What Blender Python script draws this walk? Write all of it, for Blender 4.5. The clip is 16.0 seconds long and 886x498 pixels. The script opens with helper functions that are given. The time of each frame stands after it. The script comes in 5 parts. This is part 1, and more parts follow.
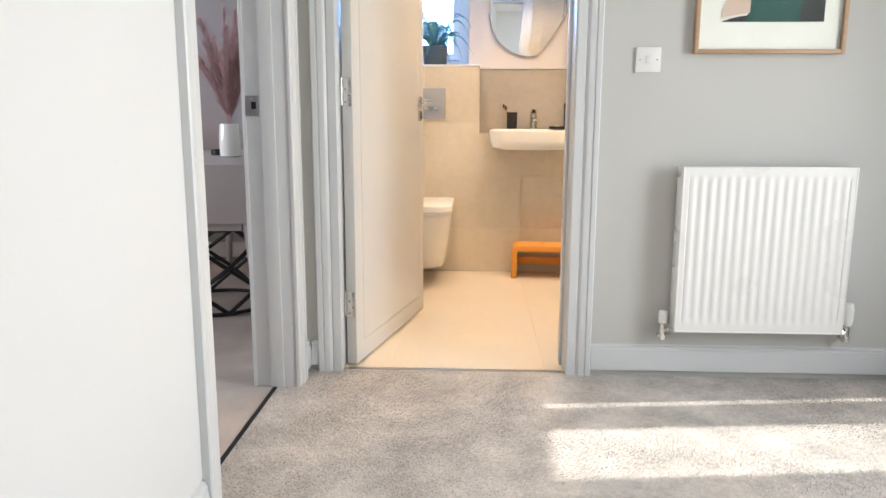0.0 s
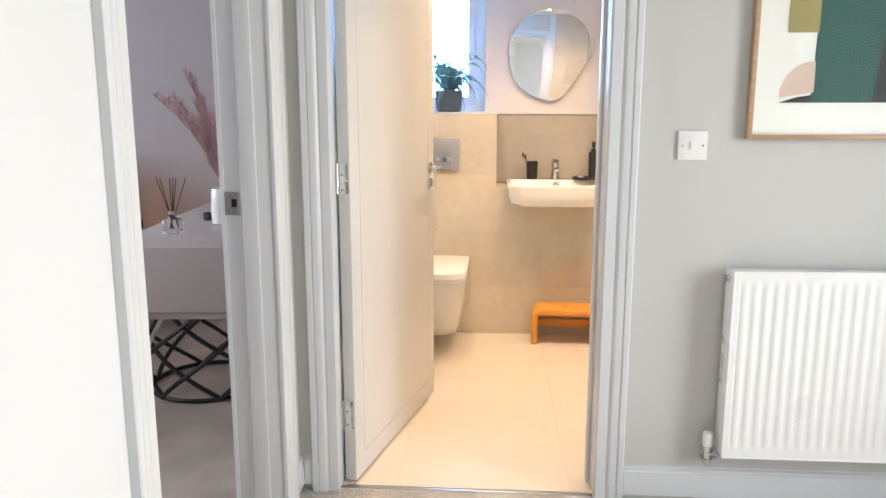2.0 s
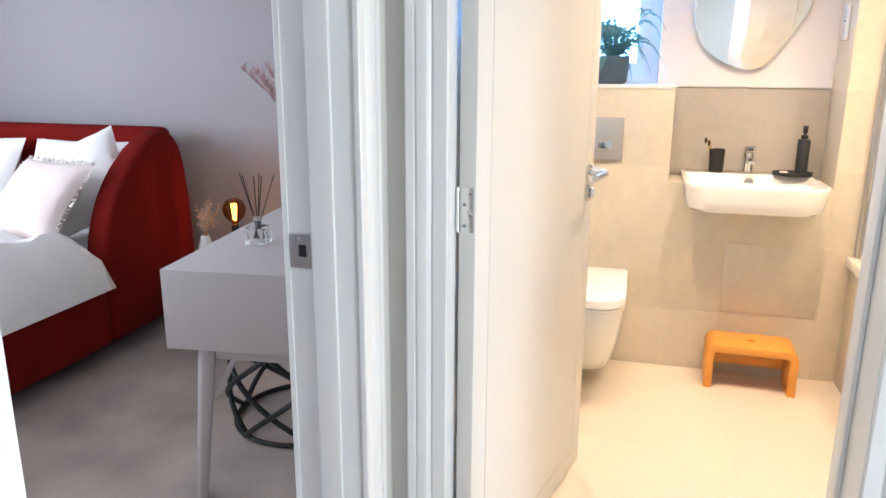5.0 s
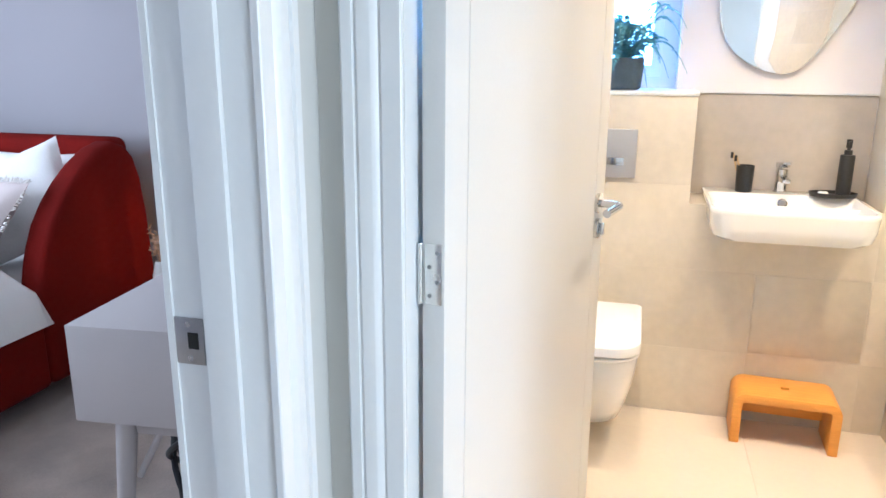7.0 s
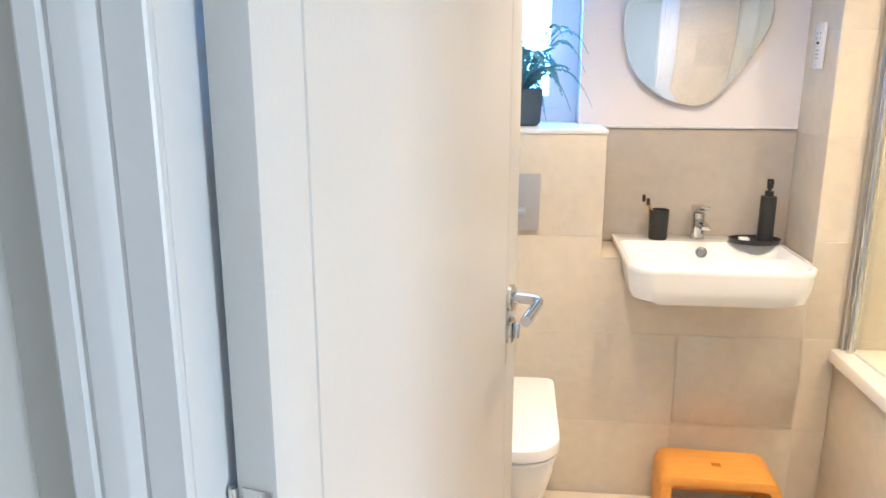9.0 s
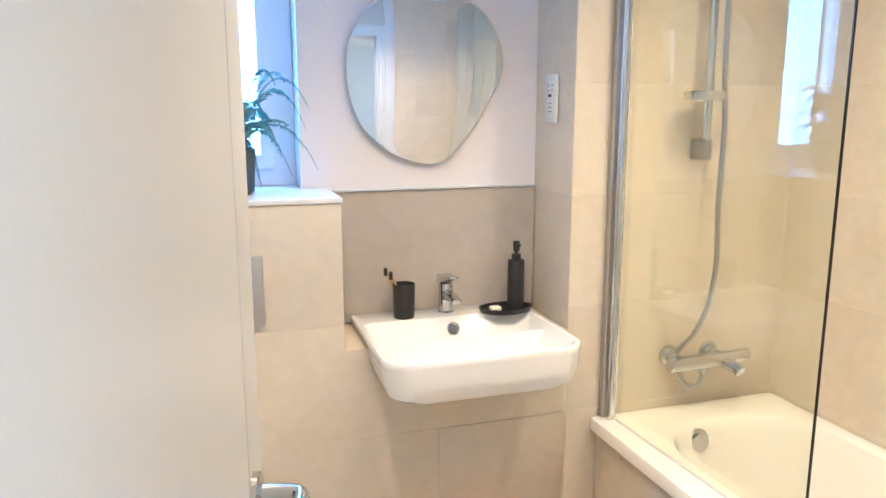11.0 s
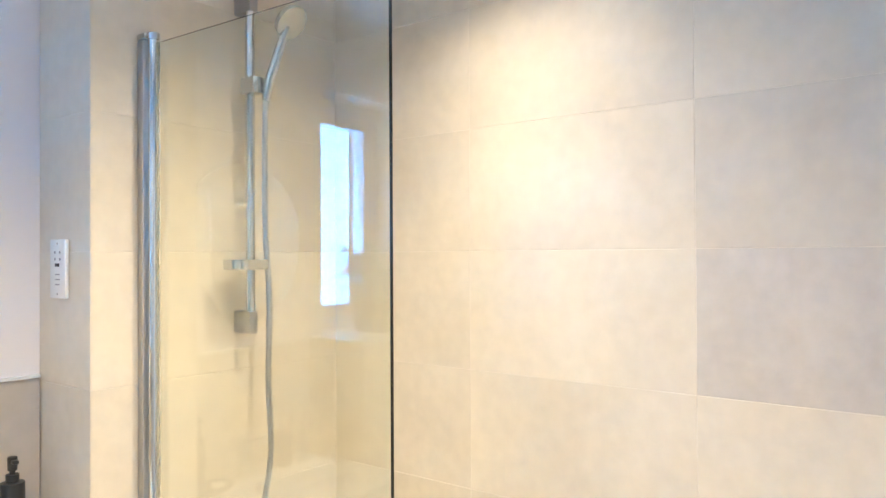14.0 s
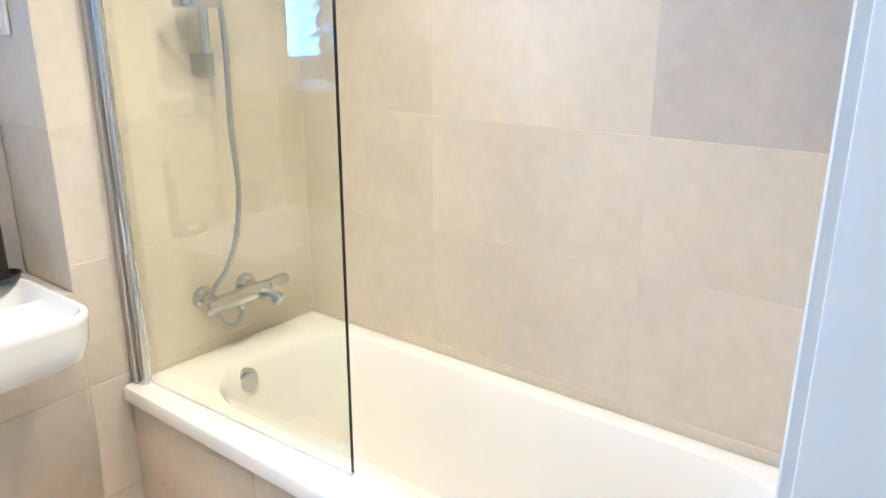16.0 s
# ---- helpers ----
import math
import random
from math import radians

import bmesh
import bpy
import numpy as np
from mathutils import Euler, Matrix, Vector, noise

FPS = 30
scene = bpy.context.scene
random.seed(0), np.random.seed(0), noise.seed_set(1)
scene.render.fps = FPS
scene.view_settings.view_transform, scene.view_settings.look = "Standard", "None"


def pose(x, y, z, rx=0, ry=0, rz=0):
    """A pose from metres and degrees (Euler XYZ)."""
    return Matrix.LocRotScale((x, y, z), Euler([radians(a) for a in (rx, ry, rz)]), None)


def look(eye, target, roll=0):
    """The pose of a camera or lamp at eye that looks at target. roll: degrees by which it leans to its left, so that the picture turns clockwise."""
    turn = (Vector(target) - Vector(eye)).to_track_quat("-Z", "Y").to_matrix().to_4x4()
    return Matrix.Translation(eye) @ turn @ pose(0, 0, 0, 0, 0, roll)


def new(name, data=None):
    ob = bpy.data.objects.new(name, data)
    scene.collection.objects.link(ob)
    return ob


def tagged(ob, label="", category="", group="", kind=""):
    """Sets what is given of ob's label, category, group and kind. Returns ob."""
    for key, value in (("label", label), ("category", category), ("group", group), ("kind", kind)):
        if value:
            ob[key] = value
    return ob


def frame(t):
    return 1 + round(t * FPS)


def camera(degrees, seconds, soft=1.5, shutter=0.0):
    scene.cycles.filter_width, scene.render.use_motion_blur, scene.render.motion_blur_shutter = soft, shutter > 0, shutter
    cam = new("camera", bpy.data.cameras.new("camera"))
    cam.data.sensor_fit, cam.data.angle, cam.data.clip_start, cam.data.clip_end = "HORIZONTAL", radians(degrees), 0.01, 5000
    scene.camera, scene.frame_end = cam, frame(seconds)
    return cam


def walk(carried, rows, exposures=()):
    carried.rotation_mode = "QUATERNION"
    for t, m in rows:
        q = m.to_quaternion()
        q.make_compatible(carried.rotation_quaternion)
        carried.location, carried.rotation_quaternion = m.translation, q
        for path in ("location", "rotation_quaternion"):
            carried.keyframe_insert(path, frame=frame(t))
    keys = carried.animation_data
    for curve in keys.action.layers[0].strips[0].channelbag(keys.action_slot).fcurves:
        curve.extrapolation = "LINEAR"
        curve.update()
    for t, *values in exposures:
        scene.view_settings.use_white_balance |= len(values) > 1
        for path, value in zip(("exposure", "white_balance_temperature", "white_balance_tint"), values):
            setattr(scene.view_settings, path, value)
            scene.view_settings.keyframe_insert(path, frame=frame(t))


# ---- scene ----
cam = camera(62.4, 16.0)
PATH = [
    (0, (0.097, -0.241, 0.95), (0.013, 1.724, 0.59), 0.2),
    (0.5, (0.148, -0.135, 1.089), (0.061, 1.831, 0.734), 0.0),
    (1, (0.162, -0.077, 1.14), (0.068, 1.889, 0.786), 0.0),
    (1.5, (0.133, 0.018, 1.139), (0.019, 1.982, 0.78), 0.0),
    (2, (0.105, 0.165, 1.235), (-0.03, 2.127, 0.875), 0.0),
    (2.5, (0.097, 0.276, 1.308), (-0.084, 2.229, 0.916), 0.1),
    (3, (0.113, 0.4, 1.323), (-0.12, 2.339, 0.895), 0.1),
    (3.5, (0.1, 0.521, 1.337), (-0.213, 2.443, 0.883), 0.1),
    (4, (0.043, 0.675, 1.333), (-0.377, 2.571, 0.856), 0.3),
    (6.5, (-0.059, 1.329, 1.366), (-0.566, 3.198, 0.865), 0.3),
    (7, (-0.074, 1.43, 1.36), (-0.575, 3.301, 0.861), 0.3),
    (7.5, (-0.112, 1.556, 1.376), (-0.591, 3.434, 0.883), 0.1),
    (8, (-0.142, 1.68, 1.396), (-0.519, 3.583, 0.907), 0.1),
    (10.5, (-0.178, 2.344, 1.465), (0.117, 4.274, 1.044), 0.0),
    (11, (-0.196, 2.439, 1.47), (0.394, 4.308, 1.103), 0.0),
    (11.5, (-0.148, 2.531, 1.501), (0.654, 4.324, 1.171), -0.1),
    (12, (-0.117, 2.618, 1.545), (0.882, 4.321, 1.287), 0.0),
    (12.5, (-0.084, 2.664, 1.564), (1.086, 4.27, 1.417), 0.1),
    (13, (-0.037, 2.672, 1.566), (1.301, 4.16, 1.526), -0.2),
    (13.5, (-0.028, 2.674, 1.551), (1.459, 4.015, 1.56), -0.3),
    (14, (-0.029, 2.664, 1.534), (1.545, 3.897, 1.554), -0.3),
    (14.5, (-0.038, 2.659, 1.523), (1.578, 3.836, 1.475), -0.1),
    (15, (-0.034, 2.637, 1.475), (1.568, 3.812, 1.22), 0.1),
    (15.5, (-0.020, 2.621, 1.455), (1.532, 3.773, 1.009), 0.2),
    (16, (0.018, 2.587, 1.470), (1.527, 3.757, 0.876), 0.1),
]
walk(cam, [(t, look(eye, target, roll)) for t, eye, target, roll in PATH],
     exposures=[(0.0, 0.42, 6500, 10), (1.0, 0.46, 6500, 10), (2.5, 0.56, 6500, 11), (4.0, 0.72, 6450, 11), (6.5, 0.84, 5350, 6), (8.0, 0.68, 5550, 6), (10.5, 0.44, 5450, 7),
                (11.0, 0.42, 5400, 6), (11.5, 0.38, 5450, 6), (12.0, 0.40, 5700, 6), (12.5, 0.54, 6050, 6), (13.0, 0.60, 5350, 3), (13.5, 0.64, 5200, 2), (14.5, 0.58, 5200, 2),
                (15.0, 0.52, 5050, 2), (16.0, 0.42, 4800, 2)])
HALL_W, BED_W, BATH_W, SPOT_W = 28.0, 56.0, 18.0, 58.0

# ---- light ----
world = bpy.data.worlds.new("sky")
scene.world = world
world.use_nodes = True
wn = world.node_tree
sky = wn.nodes.new("ShaderNodeTexSky")
sky.sky_type = "NISHITA"
sky.sun_disc = False
SUN_EL, SUN_AZ = 41.0, 84.0
sky.sun_elevation, sky.sun_rotation = radians(SUN_EL), radians(SUN_AZ)
wn.nodes["Background"].inputs["Strength"].default_value = 0.15
wn.links.new(sky.outputs[0], wn.nodes["Background"].inputs[0])


def lamp(name, kind, m, energy, colour, **more):
    data = bpy.data.lights.new(name, kind)
    data.energy, data.color = energy, colour
    if kind == "SUN":
        data.angle = radians(0.9)
    if kind == "AREA":
        data.shape, data.size, data.size_y = "RECTANGLE", more["w"], more["h"]
    if kind == "SPOT":
        data.spot_size, data.spot_blend, data.shadow_soft_size = radians(more["cone"]), more["blend"], more["soft"]
    ob = new(name, data)
    ob.matrix_world = m
    return ob


SX = math.cos(radians(SUN_EL)) * math.sin(radians(SUN_AZ))
SY = math.cos(radians(SUN_EL)) * math.cos(radians(SUN_AZ))
lamp("sun", "SUN", look((SX * 9, SY * 9, math.sin(radians(SUN_EL)) * 9), (0, 0, 0)), 5.0, (1.0, 0.965, 0.91))
# daylight in the windows of the hall, the bedroom and the bathroom
hall_lamp = lamp("hall_window_light", "AREA", look((2.27, 1.16, 1.12), (-0.5, 0.85, 1.0)), HALL_W, (0.95, 0.98, 1.0), w=0.98, h=1.30)
hall_lamp.data.spread = radians(145)
lamp("bedroom_window_light", "AREA", look((-4.13, 2.3, 1.45), (-1, 2.9, 0.9)), BED_W, (0.88, 0.91, 1.0), w=1.7, h=1.2)
lamp("bathroom_window_light", "AREA", look((-0.186, 4.79, 1.698), (-0.186, 3.0, 1.698)), BATH_W, (0.20, 0.50, 1.0), w=0.30, h=0.74)
DOWNLIGHTS = [(0.48, 3.44), (-0.13, 3.37), (1.16, 3.64)]
for (dx, dy), share, cone in zip(DOWNLIGHTS, (1.0, 0.88, 0.52), (136, 134, 140)):
    lamp("downlight_lamp", "SPOT", pose(dx, dy, 2.375), SPOT_W * share, (1.0, 0.71, 0.43), cone=cone, blend=1.0, soft=0.02)
# narrow beam of the downlight over the bath
lamp("downlight_beam", "SPOT", pose(1.16, 3.64, 2.374), 9.0, (1.0, 0.74, 0.47), cone=80, blend=0.4, soft=0.02)
lamp("bedside_bulb_lamp", "POINT", pose(-2.00, 4.27, 0.60), 0.4, (1.0, 0.55, 0.2))


# ---- materials ----
def material(name, colour, rough=0.5, metal=0.0, vary=0.08, scale=6.0, fine=120.0, bump=0.0, bump_scale=None, spread=0.0, coat=0.0, sheen=0.0, dark=None, island=0.0):
    """Painted or natural surface with variation at two scales, tone spread between objects and fine relief."""
    m = bpy.data.materials.new(name)
    m.use_nodes = True
    n, l = m.node_tree.nodes, m.node_tree.links
    b = n["Principled BSDF"]
    b.inputs["Metallic"].default_value = metal
    b.inputs["Coat Weight"].default_value = coat
    b.inputs["Coat Roughness"].default_value = 0.08
    b.inputs["Sheen Weight"].default_value = sheen
    tc = n.new("ShaderNodeTexCoord")
    n1, n2 = n.new("ShaderNodeTexNoise"), n.new("ShaderNodeTexNoise")
    geo = n.new("ShaderNodeNewGeometry")
    n1.inputs["Scale"].default_value, n1.inputs["Detail"].default_value = scale, 6
    n2.inputs["Scale"].default_value, n2.inputs["Detail"].default_value = fine, 4
    info = n.new("ShaderNodeObjectInfo")
    off = n.new("ShaderNodeVectorMath")
    off.operation = "SCALE"
    comb = n.new("ShaderNodeCombineXYZ")
    for i in range(3):
        l.new(info.outputs["Random"], comb.inputs[i])
    l.new(comb.outputs[0], off.inputs[0])
    off.inputs["Scale"].default_value = 37.0 if spread else 0.0
    add = n.new("ShaderNodeVectorMath")
    l.new(geo.outputs["Position"], add.inputs[0])
    l.new(off.outputs[0], add.inputs[1])
    l.new(add.outputs[0], n1.inputs["Vector"])
    l.new(add.outputs[0], n2.inputs["Vector"])
    mixf = n.new("ShaderNodeMath")
    mixf.operation = "MULTIPLY_ADD"
    mixf.inputs[1].default_value, mixf.inputs[2].default_value = 0.35, 0.0
    l.new(n2.outputs["Fac"], mixf.inputs[0])
    s = n.new("ShaderNodeMath")
    s.operation = "MULTIPLY_ADD"
    s.inputs[1].default_value = 0.65
    l.new(n1.outputs["Fac"], s.inputs[0])
    l.new(mixf.outputs[0], s.inputs[2])
    ramp = n.new("ShaderNodeMapRange")
    ramp.inputs["From Min"].default_value, ramp.inputs["From Max"].default_value = 0.3, 0.7
    l.new(s.outputs[0], ramp.inputs["Value"])
    mix = n.new("ShaderNodeMix")
    mix.data_type = "RGBA"
    lo = dark if dark else tuple(c * (1 - vary) for c in colour)
    hi = tuple(min(1, c * (1 + vary * 0.5)) for c in colour)
    mix.inputs[6].default_value, mix.inputs[7].default_value = (*lo, 1), (*hi, 1)
    l.new(ramp.outputs[0], mix.inputs[0])
    out = mix.outputs[2]
    if spread or island:
        hsv = n.new("ShaderNodeHueSaturation")
        mr = n.new("ShaderNodeMapRange")
        w = spread or island
        mr.inputs["To Min"].default_value, mr.inputs["To Max"].default_value = 1 - w, 1 + w
        l.new(info.outputs["Random"] if spread else geo.outputs["Random Per Island"], mr.inputs["Value"])
        l.new(mr.outputs[0], hsv.inputs["Value"])
        l.new(out, hsv.inputs["Color"])
        out = hsv.outputs[0]
    l.new(out, b.inputs["Base Color"])
    rr = n.new("ShaderNodeMapRange")
    rr.inputs["To Min"].default_value, rr.inputs["To Max"].default_value = max(0.0, rough * 0.85), min(1.0, rough * 1.15)
    l.new(n1.outputs["Fac"], rr.inputs["Value"])
    l.new(rr.outputs[0], b.inputs["Roughness"])
    if bump:
        n3 = n.new("ShaderNodeTexNoise")
        n3.inputs["Scale"].default_value, n3.inputs["Detail"].default_value = bump_scale or fine, 5
        l.new(add.outputs[0], n3.inputs["Vector"])
        bp = n.new("ShaderNodeBump")
        bp.inputs["Strength"].default_value, bp.inputs["Distance"].default_value = bump, 0.004
        l.new(n3.outputs["Fac"], bp.inputs["Height"])
        l.new(bp.outputs[0], b.inputs["Normal"])
    return m


def emitter(name, colour, strength):
    m = bpy.data.materials.new(name)
    m.use_nodes = True
    b = m.node_tree.nodes["Principled BSDF"]
    b.inputs["Base Color"].default_value = (*colour, 1)
    b.inputs["Emission Color"].default_value = (*colour, 1)
    b.inputs["Emission Strength"].default_value = strength
    return m


def glass(name, colour, rough=0.0):
    m = bpy.data.materials.new(name)
    m.use_nodes = True
    b = m.node_tree.nodes["Principled BSDF"]
    b.inputs["Base Color"].default_value = (*colour, 1)
    b.inputs["Roughness"].default_value = rough
    b.inputs["Transmission Weight"].default_value = 1.0
    b.inputs["IOR"].default_value = 1.5
    return m


def wood(name, colour, dark, scale=9.0, rough=0.45):
    """Straight grain along x of the object."""
    m = material(name, colour, rough, vary=0.12, dark=dark, scale=scale, fine=60, bump=0.06, bump_scale=90)
    n, l = m.node_tree.nodes, m.node_tree.links
    tc = [k for k in n if k.bl_idname == "ShaderNodeTexCoord"][0]
    mp = n.new("ShaderNodeMapping")
    mp.inputs["Scale"].default_value = (1.0, 9.0, 9.0)
    l.new(tc.outputs["Object"], mp.inputs["Vector"])
    for k in n:
        if k.bl_idname == "ShaderNodeTexNoise":
            l.new(mp.outputs[0], k.inputs["Vector"])
    return m


PAINT = material("grey_wall_paint", (0.570, 0.567, 0.540), 0.75, vary=0.025, scale=1.4, fine=260, bump=0.06, bump_scale=420)
# Grey wall paint made lighter: window light on the side wall is in the colour.
PAINT_SIDE_LIT = material("window_lit_side_wall_paint", (0.73, 0.728, 0.72), 0.75, vary=0.02, scale=1.4, fine=260, bump=0.05, bump_scale=420)
PAINT_PINK = material("pale_lilac_wall_paint", (0.76, 0.725, 0.73), 0.7, vary=0.02, scale=1.6, fine=260, bump=0.05, bump_scale=420)
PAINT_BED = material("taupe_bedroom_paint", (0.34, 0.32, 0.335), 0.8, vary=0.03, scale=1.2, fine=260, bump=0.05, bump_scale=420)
CEILING = material("white_ceiling_paint", (0.80, 0.80, 0.79), 0.85, vary=0.02, scale=2, bump=0.04, bump_scale=300)
GLOSS = material("satin_white_woodwork", (0.68, 0.695, 0.70), 0.33, vary=0.03, scale=3, fine=90, bump=0.03, bump_scale=160)
DOORW = material("white_door_paint", (0.68, 0.675, 0.655), 0.36, vary=0.03, scale=2.5, fine=150, bump=0.05, bump_scale=220)
CARPET = material("grey_beige_carpet", (0.565, 0.52, 0.47), 0.97, vary=0.42, scale=6.5, fine=60, bump=0.5, bump_scale=160, sheen=0.2)
CARPET_BED = material("beige_bedroom_carpet", (0.55, 0.46, 0.39), 0.95, vary=0.45, scale=3.5, fine=220, bump=0.8, bump_scale=320, sheen=0.3)
TILE = material("warm_stone_tile", (0.665, 0.597, 0.485), 0.30, vary=0.13, scale=2.7, fine=26, bump=0.07, bump_scale=60, spread=0.035)
TILE_PALE = material("pale_grey_stone_tile", (0.60, 0.54, 0.45), 0.31, vary=0.14, scale=2.7, fine=26, bump=0.07, bump_scale=60, spread=0.03)
TILE_GREY = material("grey_stone_tile", (0.55, 0.50, 0.44), 0.32, vary=0.17, scale=4.2, fine=28, bump=0.05, bump_scale=60, spread=0.03)
TILE_SPLASH = material("taupe_splashback_tile", (0.465, 0.42, 0.365), 0.32, vary=0.14, scale=3.6, fine=26, bump=0.06, bump_scale=60)
FTILE = material("cream_floor_tile", (0.78, 0.69, 0.57), 0.30, vary=0.05, scale=2.5, fine=40, bump=0.04, bump_scale=50, spread=0.02)
GROUT = material("beige_grout", (0.69, 0.625, 0.53), 0.9, vary=0.1, scale=20, fine=200, bump=0.2, bump_scale=300)
CERAMIC = material("white_glazed_ceramic", (0.84, 0.83, 0.80), 0.12, vary=0.01, scale=3, coat=0.5)
ACRYLIC = material("white_bath_acrylic", (0.84, 0.82, 0.77), 0.16, vary=0.012, scale=3, coat=0.35)
SEAT = material("white_seat_plastic", (0.86, 0.845, 0.815), 0.22, vary=0.01, scale=3)
CHROME = material("polished_chrome", (0.64, 0.64, 0.63), 0.09, 1.0, vary=0.03, scale=12)
STEEL = material("brushed_steel", (0.48, 0.48, 0.48), 0.3, 1.0, vary=0.07, scale=20, fine=300)
HINGE = material("satin_hinge_steel", (0.74, 0.73, 0.70), 0.26, 1.0, vary=0.07, scale=25)
SILVER = material("satin_flush_plate", (0.44, 0.44, 0.45), 0.34, 0.55, vary=0.04, scale=8)
BLACK = material("matt_black_lacquer", (0.018, 0.019, 0.021), 0.4, vary=0.2, scale=14)
HOLE = material("dark_recess", (0.008, 0.008, 0.008), 0.9, vary=0.1)
POT = material("slate_blue_pot", (0.055, 0.085, 0.115), 0.55, vary=0.2, scale=18, bump=0.1, bump_scale=80)
SOIL = material("potting_soil", (0.03, 0.02, 0.014), 1.0, vary=0.4, scale=40, bump=0.8)
FERN = material("fern_green", (0.10, 0.29, 0.31), 0.55, vary=0.35, scale=14, island=0.25)
WHITE_PL = material("white_switch_plastic", (0.82, 0.815, 0.79), 0.25, vary=0.01, scale=4)
RADP = material("white_radiator_enamel", (0.84, 0.835, 0.815), 0.28, vary=0.015, scale=3)
OAK = wood("pale_oak_frame", (0.50, 0.33, 0.20), (0.38, 0.24, 0.14))
BAMBOO = wood("orange_bamboo", (0.80, 0.36, 0.060), (0.69, 0.29, 0.042))
STICK = wood("bamboo_stick", (0.55, 0.38, 0.20), (0.42, 0.28, 0.13))
DESKW = material("white_desk_lacquer", (0.45, 0.41, 0.40), 0.4, vary=0.03, scale=3, fine=120)
VELVET = material("rust_red_velvet", (0.150, 0.006, 0.004), 0.95, vary=0.28, scale=5, fine=160, bump=0.15, bump_scale=260)
VELVET.node_tree.nodes["Principled BSDF"].inputs["Specular IOR Level"].default_value = 0.12
LINEN = material("white_bed_linen", (0.84, 0.82, 0.80), 0.85, vary=0.05, scale=6, fine=260, bump=0.3, bump_scale=90)
LINEN_PINK = material("blush_pillow_cotton", (0.68, 0.58, 0.545), 0.85, vary=0.06, scale=7, fine=260, bump=0.3, bump_scale=120)
PLUME = material("dusky_pink_pampas", (0.60, 0.39, 0.40), 0.9, vary=0.25, scale=20, island=0.25)
DRY = material("dried_flower_peach", (0.62, 0.40, 0.26), 0.9, vary=0.25, scale=30, island=0.2)
MAT = material("picture_mount_card", (0.80, 0.77, 0.70), 0.8, vary=0.02, scale=30)
ART_GREEN = material("print_bottle_green", (0.012, 0.085, 0.068), 0.7, vary=0.15, scale=12)
ART_BLACK = material("print_black", (0.02, 0.022, 0.024), 0.7, vary=0.2, scale=12)
ART_PINK = material("print_blush", (0.62, 0.46, 0.37), 0.75, vary=0.06, scale=12)
ART_OLIVE = material("print_olive", (0.34, 0.27, 0.10), 0.75, vary=0.08, scale=12)
UPVC = material("white_window_plastic", (0.80, 0.81, 0.83), 0.3, vary=0.02, scale=4)
MIRROR = material("mirror_silver", (0.90, 0.915, 0.91), 0.0, 1.0, vary=0.0)
GLASS = glass("clear_glass", (0.97, 0.99, 0.985))
SCREEN = glass("shower_screen_glass", (0.93, 0.955, 0.885))
GLASS_EDGE = material("dark_glass_edge", (0.010, 0.013, 0.011), 0.15, vary=0.1)
AMBER = glass("amber_bulb_glass", (0.62, 0.34, 0.14))
FILAMENT = emitter("glowing_filament", (1.0, 0.42, 0.08), 40.0)
DOWNGLOW = emitter("downlight_lens", (1.0, 0.80, 0.55), 14.0)
LABEL_GREY = material("grey_print", (0.25, 0.25, 0.25), 0.6)
CORD = material("pale_fringe_thread", (0.72, 0.66, 0.60), 0.9, island=0.1)


# ---- mesh helpers ----
BASE = {}


def box(bm, x0, x1, y0, y1, z0, z1, bevel=0.0, seg=2):
    g = bmesh.ops.create_cube(bm, size=1.0)["verts"]
    for v in g:
        v.co = Vector((x0 if v.co.x < 0 else x1, y0 if v.co.y < 0 else y1, z0 if v.co.z < 0 else z1))
    if bevel:
        es = list({e for v in g for e in v.link_edges})
        bmesh.ops.bevel(bm, geom=es, offset=bevel, segments=seg, profile=0.5, affect="EDGES")
    return bm


def boxes(*rows, bevel=0.0, seg=2):
    bm = bmesh.new()
    for r in rows:
        box(bm, *r, bevel=bevel, seg=seg)
    return bm


def loft(bm, loops, cap0=True, cap1=True, closed=True):
    rows = [[bm.verts.new(p) for p in lp] for lp in loops]
    n = len(rows[0])
    for a, b in zip(rows, rows[1:]):
        for i in range(n if closed else n - 1):
            j = (i + 1) % n
            bm.faces.new((a[i], a[j], b[j], b[i]))
    if cap0:
        bm.faces.new(list(reversed(rows[0])))
    if cap1:
        bm.faces.new(rows[-1])
    return bm


def rrect(cx, cy, hx, hy, r, z, n=6, front=None):
    """Rounded rectangle in a level plane; front: another radius for the two corners with low y."""
    pts = []
    for sx, sy, a0 in ((1, 1, 0), (-1, 1, 90), (-1, -1, 180), (1, -1, 270)):
        rr = min((front if front and sy < 0 else r), hx * 0.999, hy * 0.999)
        for k in range(n + 1):
            a = radians(a0 + 90 * k / n)
            pts.append((cx + sx * (hx - rr) + rr * math.cos(a), cy + sy * (hy - rr) + rr * math.sin(a), z))
    return pts


def ring(c, r, axis_m, n=16):
    return [tuple(Vector(c) + axis_m @ Vector((r * math.cos(2 * math.pi * k / n), r * math.sin(2 * math.pi * k / n), 0))) for k in range(n)]


def lathe(bm, profile, c=(0, 0, 0), n=24, m=None):
    """profile: (radius, height) pairs round the local z axis through c."""
    q = m or Matrix.Identity(3)
    loops = []
    for r, h in profile:
        loops.append(ring(Vector(c) + q @ Vector((0, 0, h)), max(r, 1e-4), q, n))
    return loft(bm, loops)


def aim(d):
    return Vector(d).to_track_quat("Z", "Y").to_matrix()


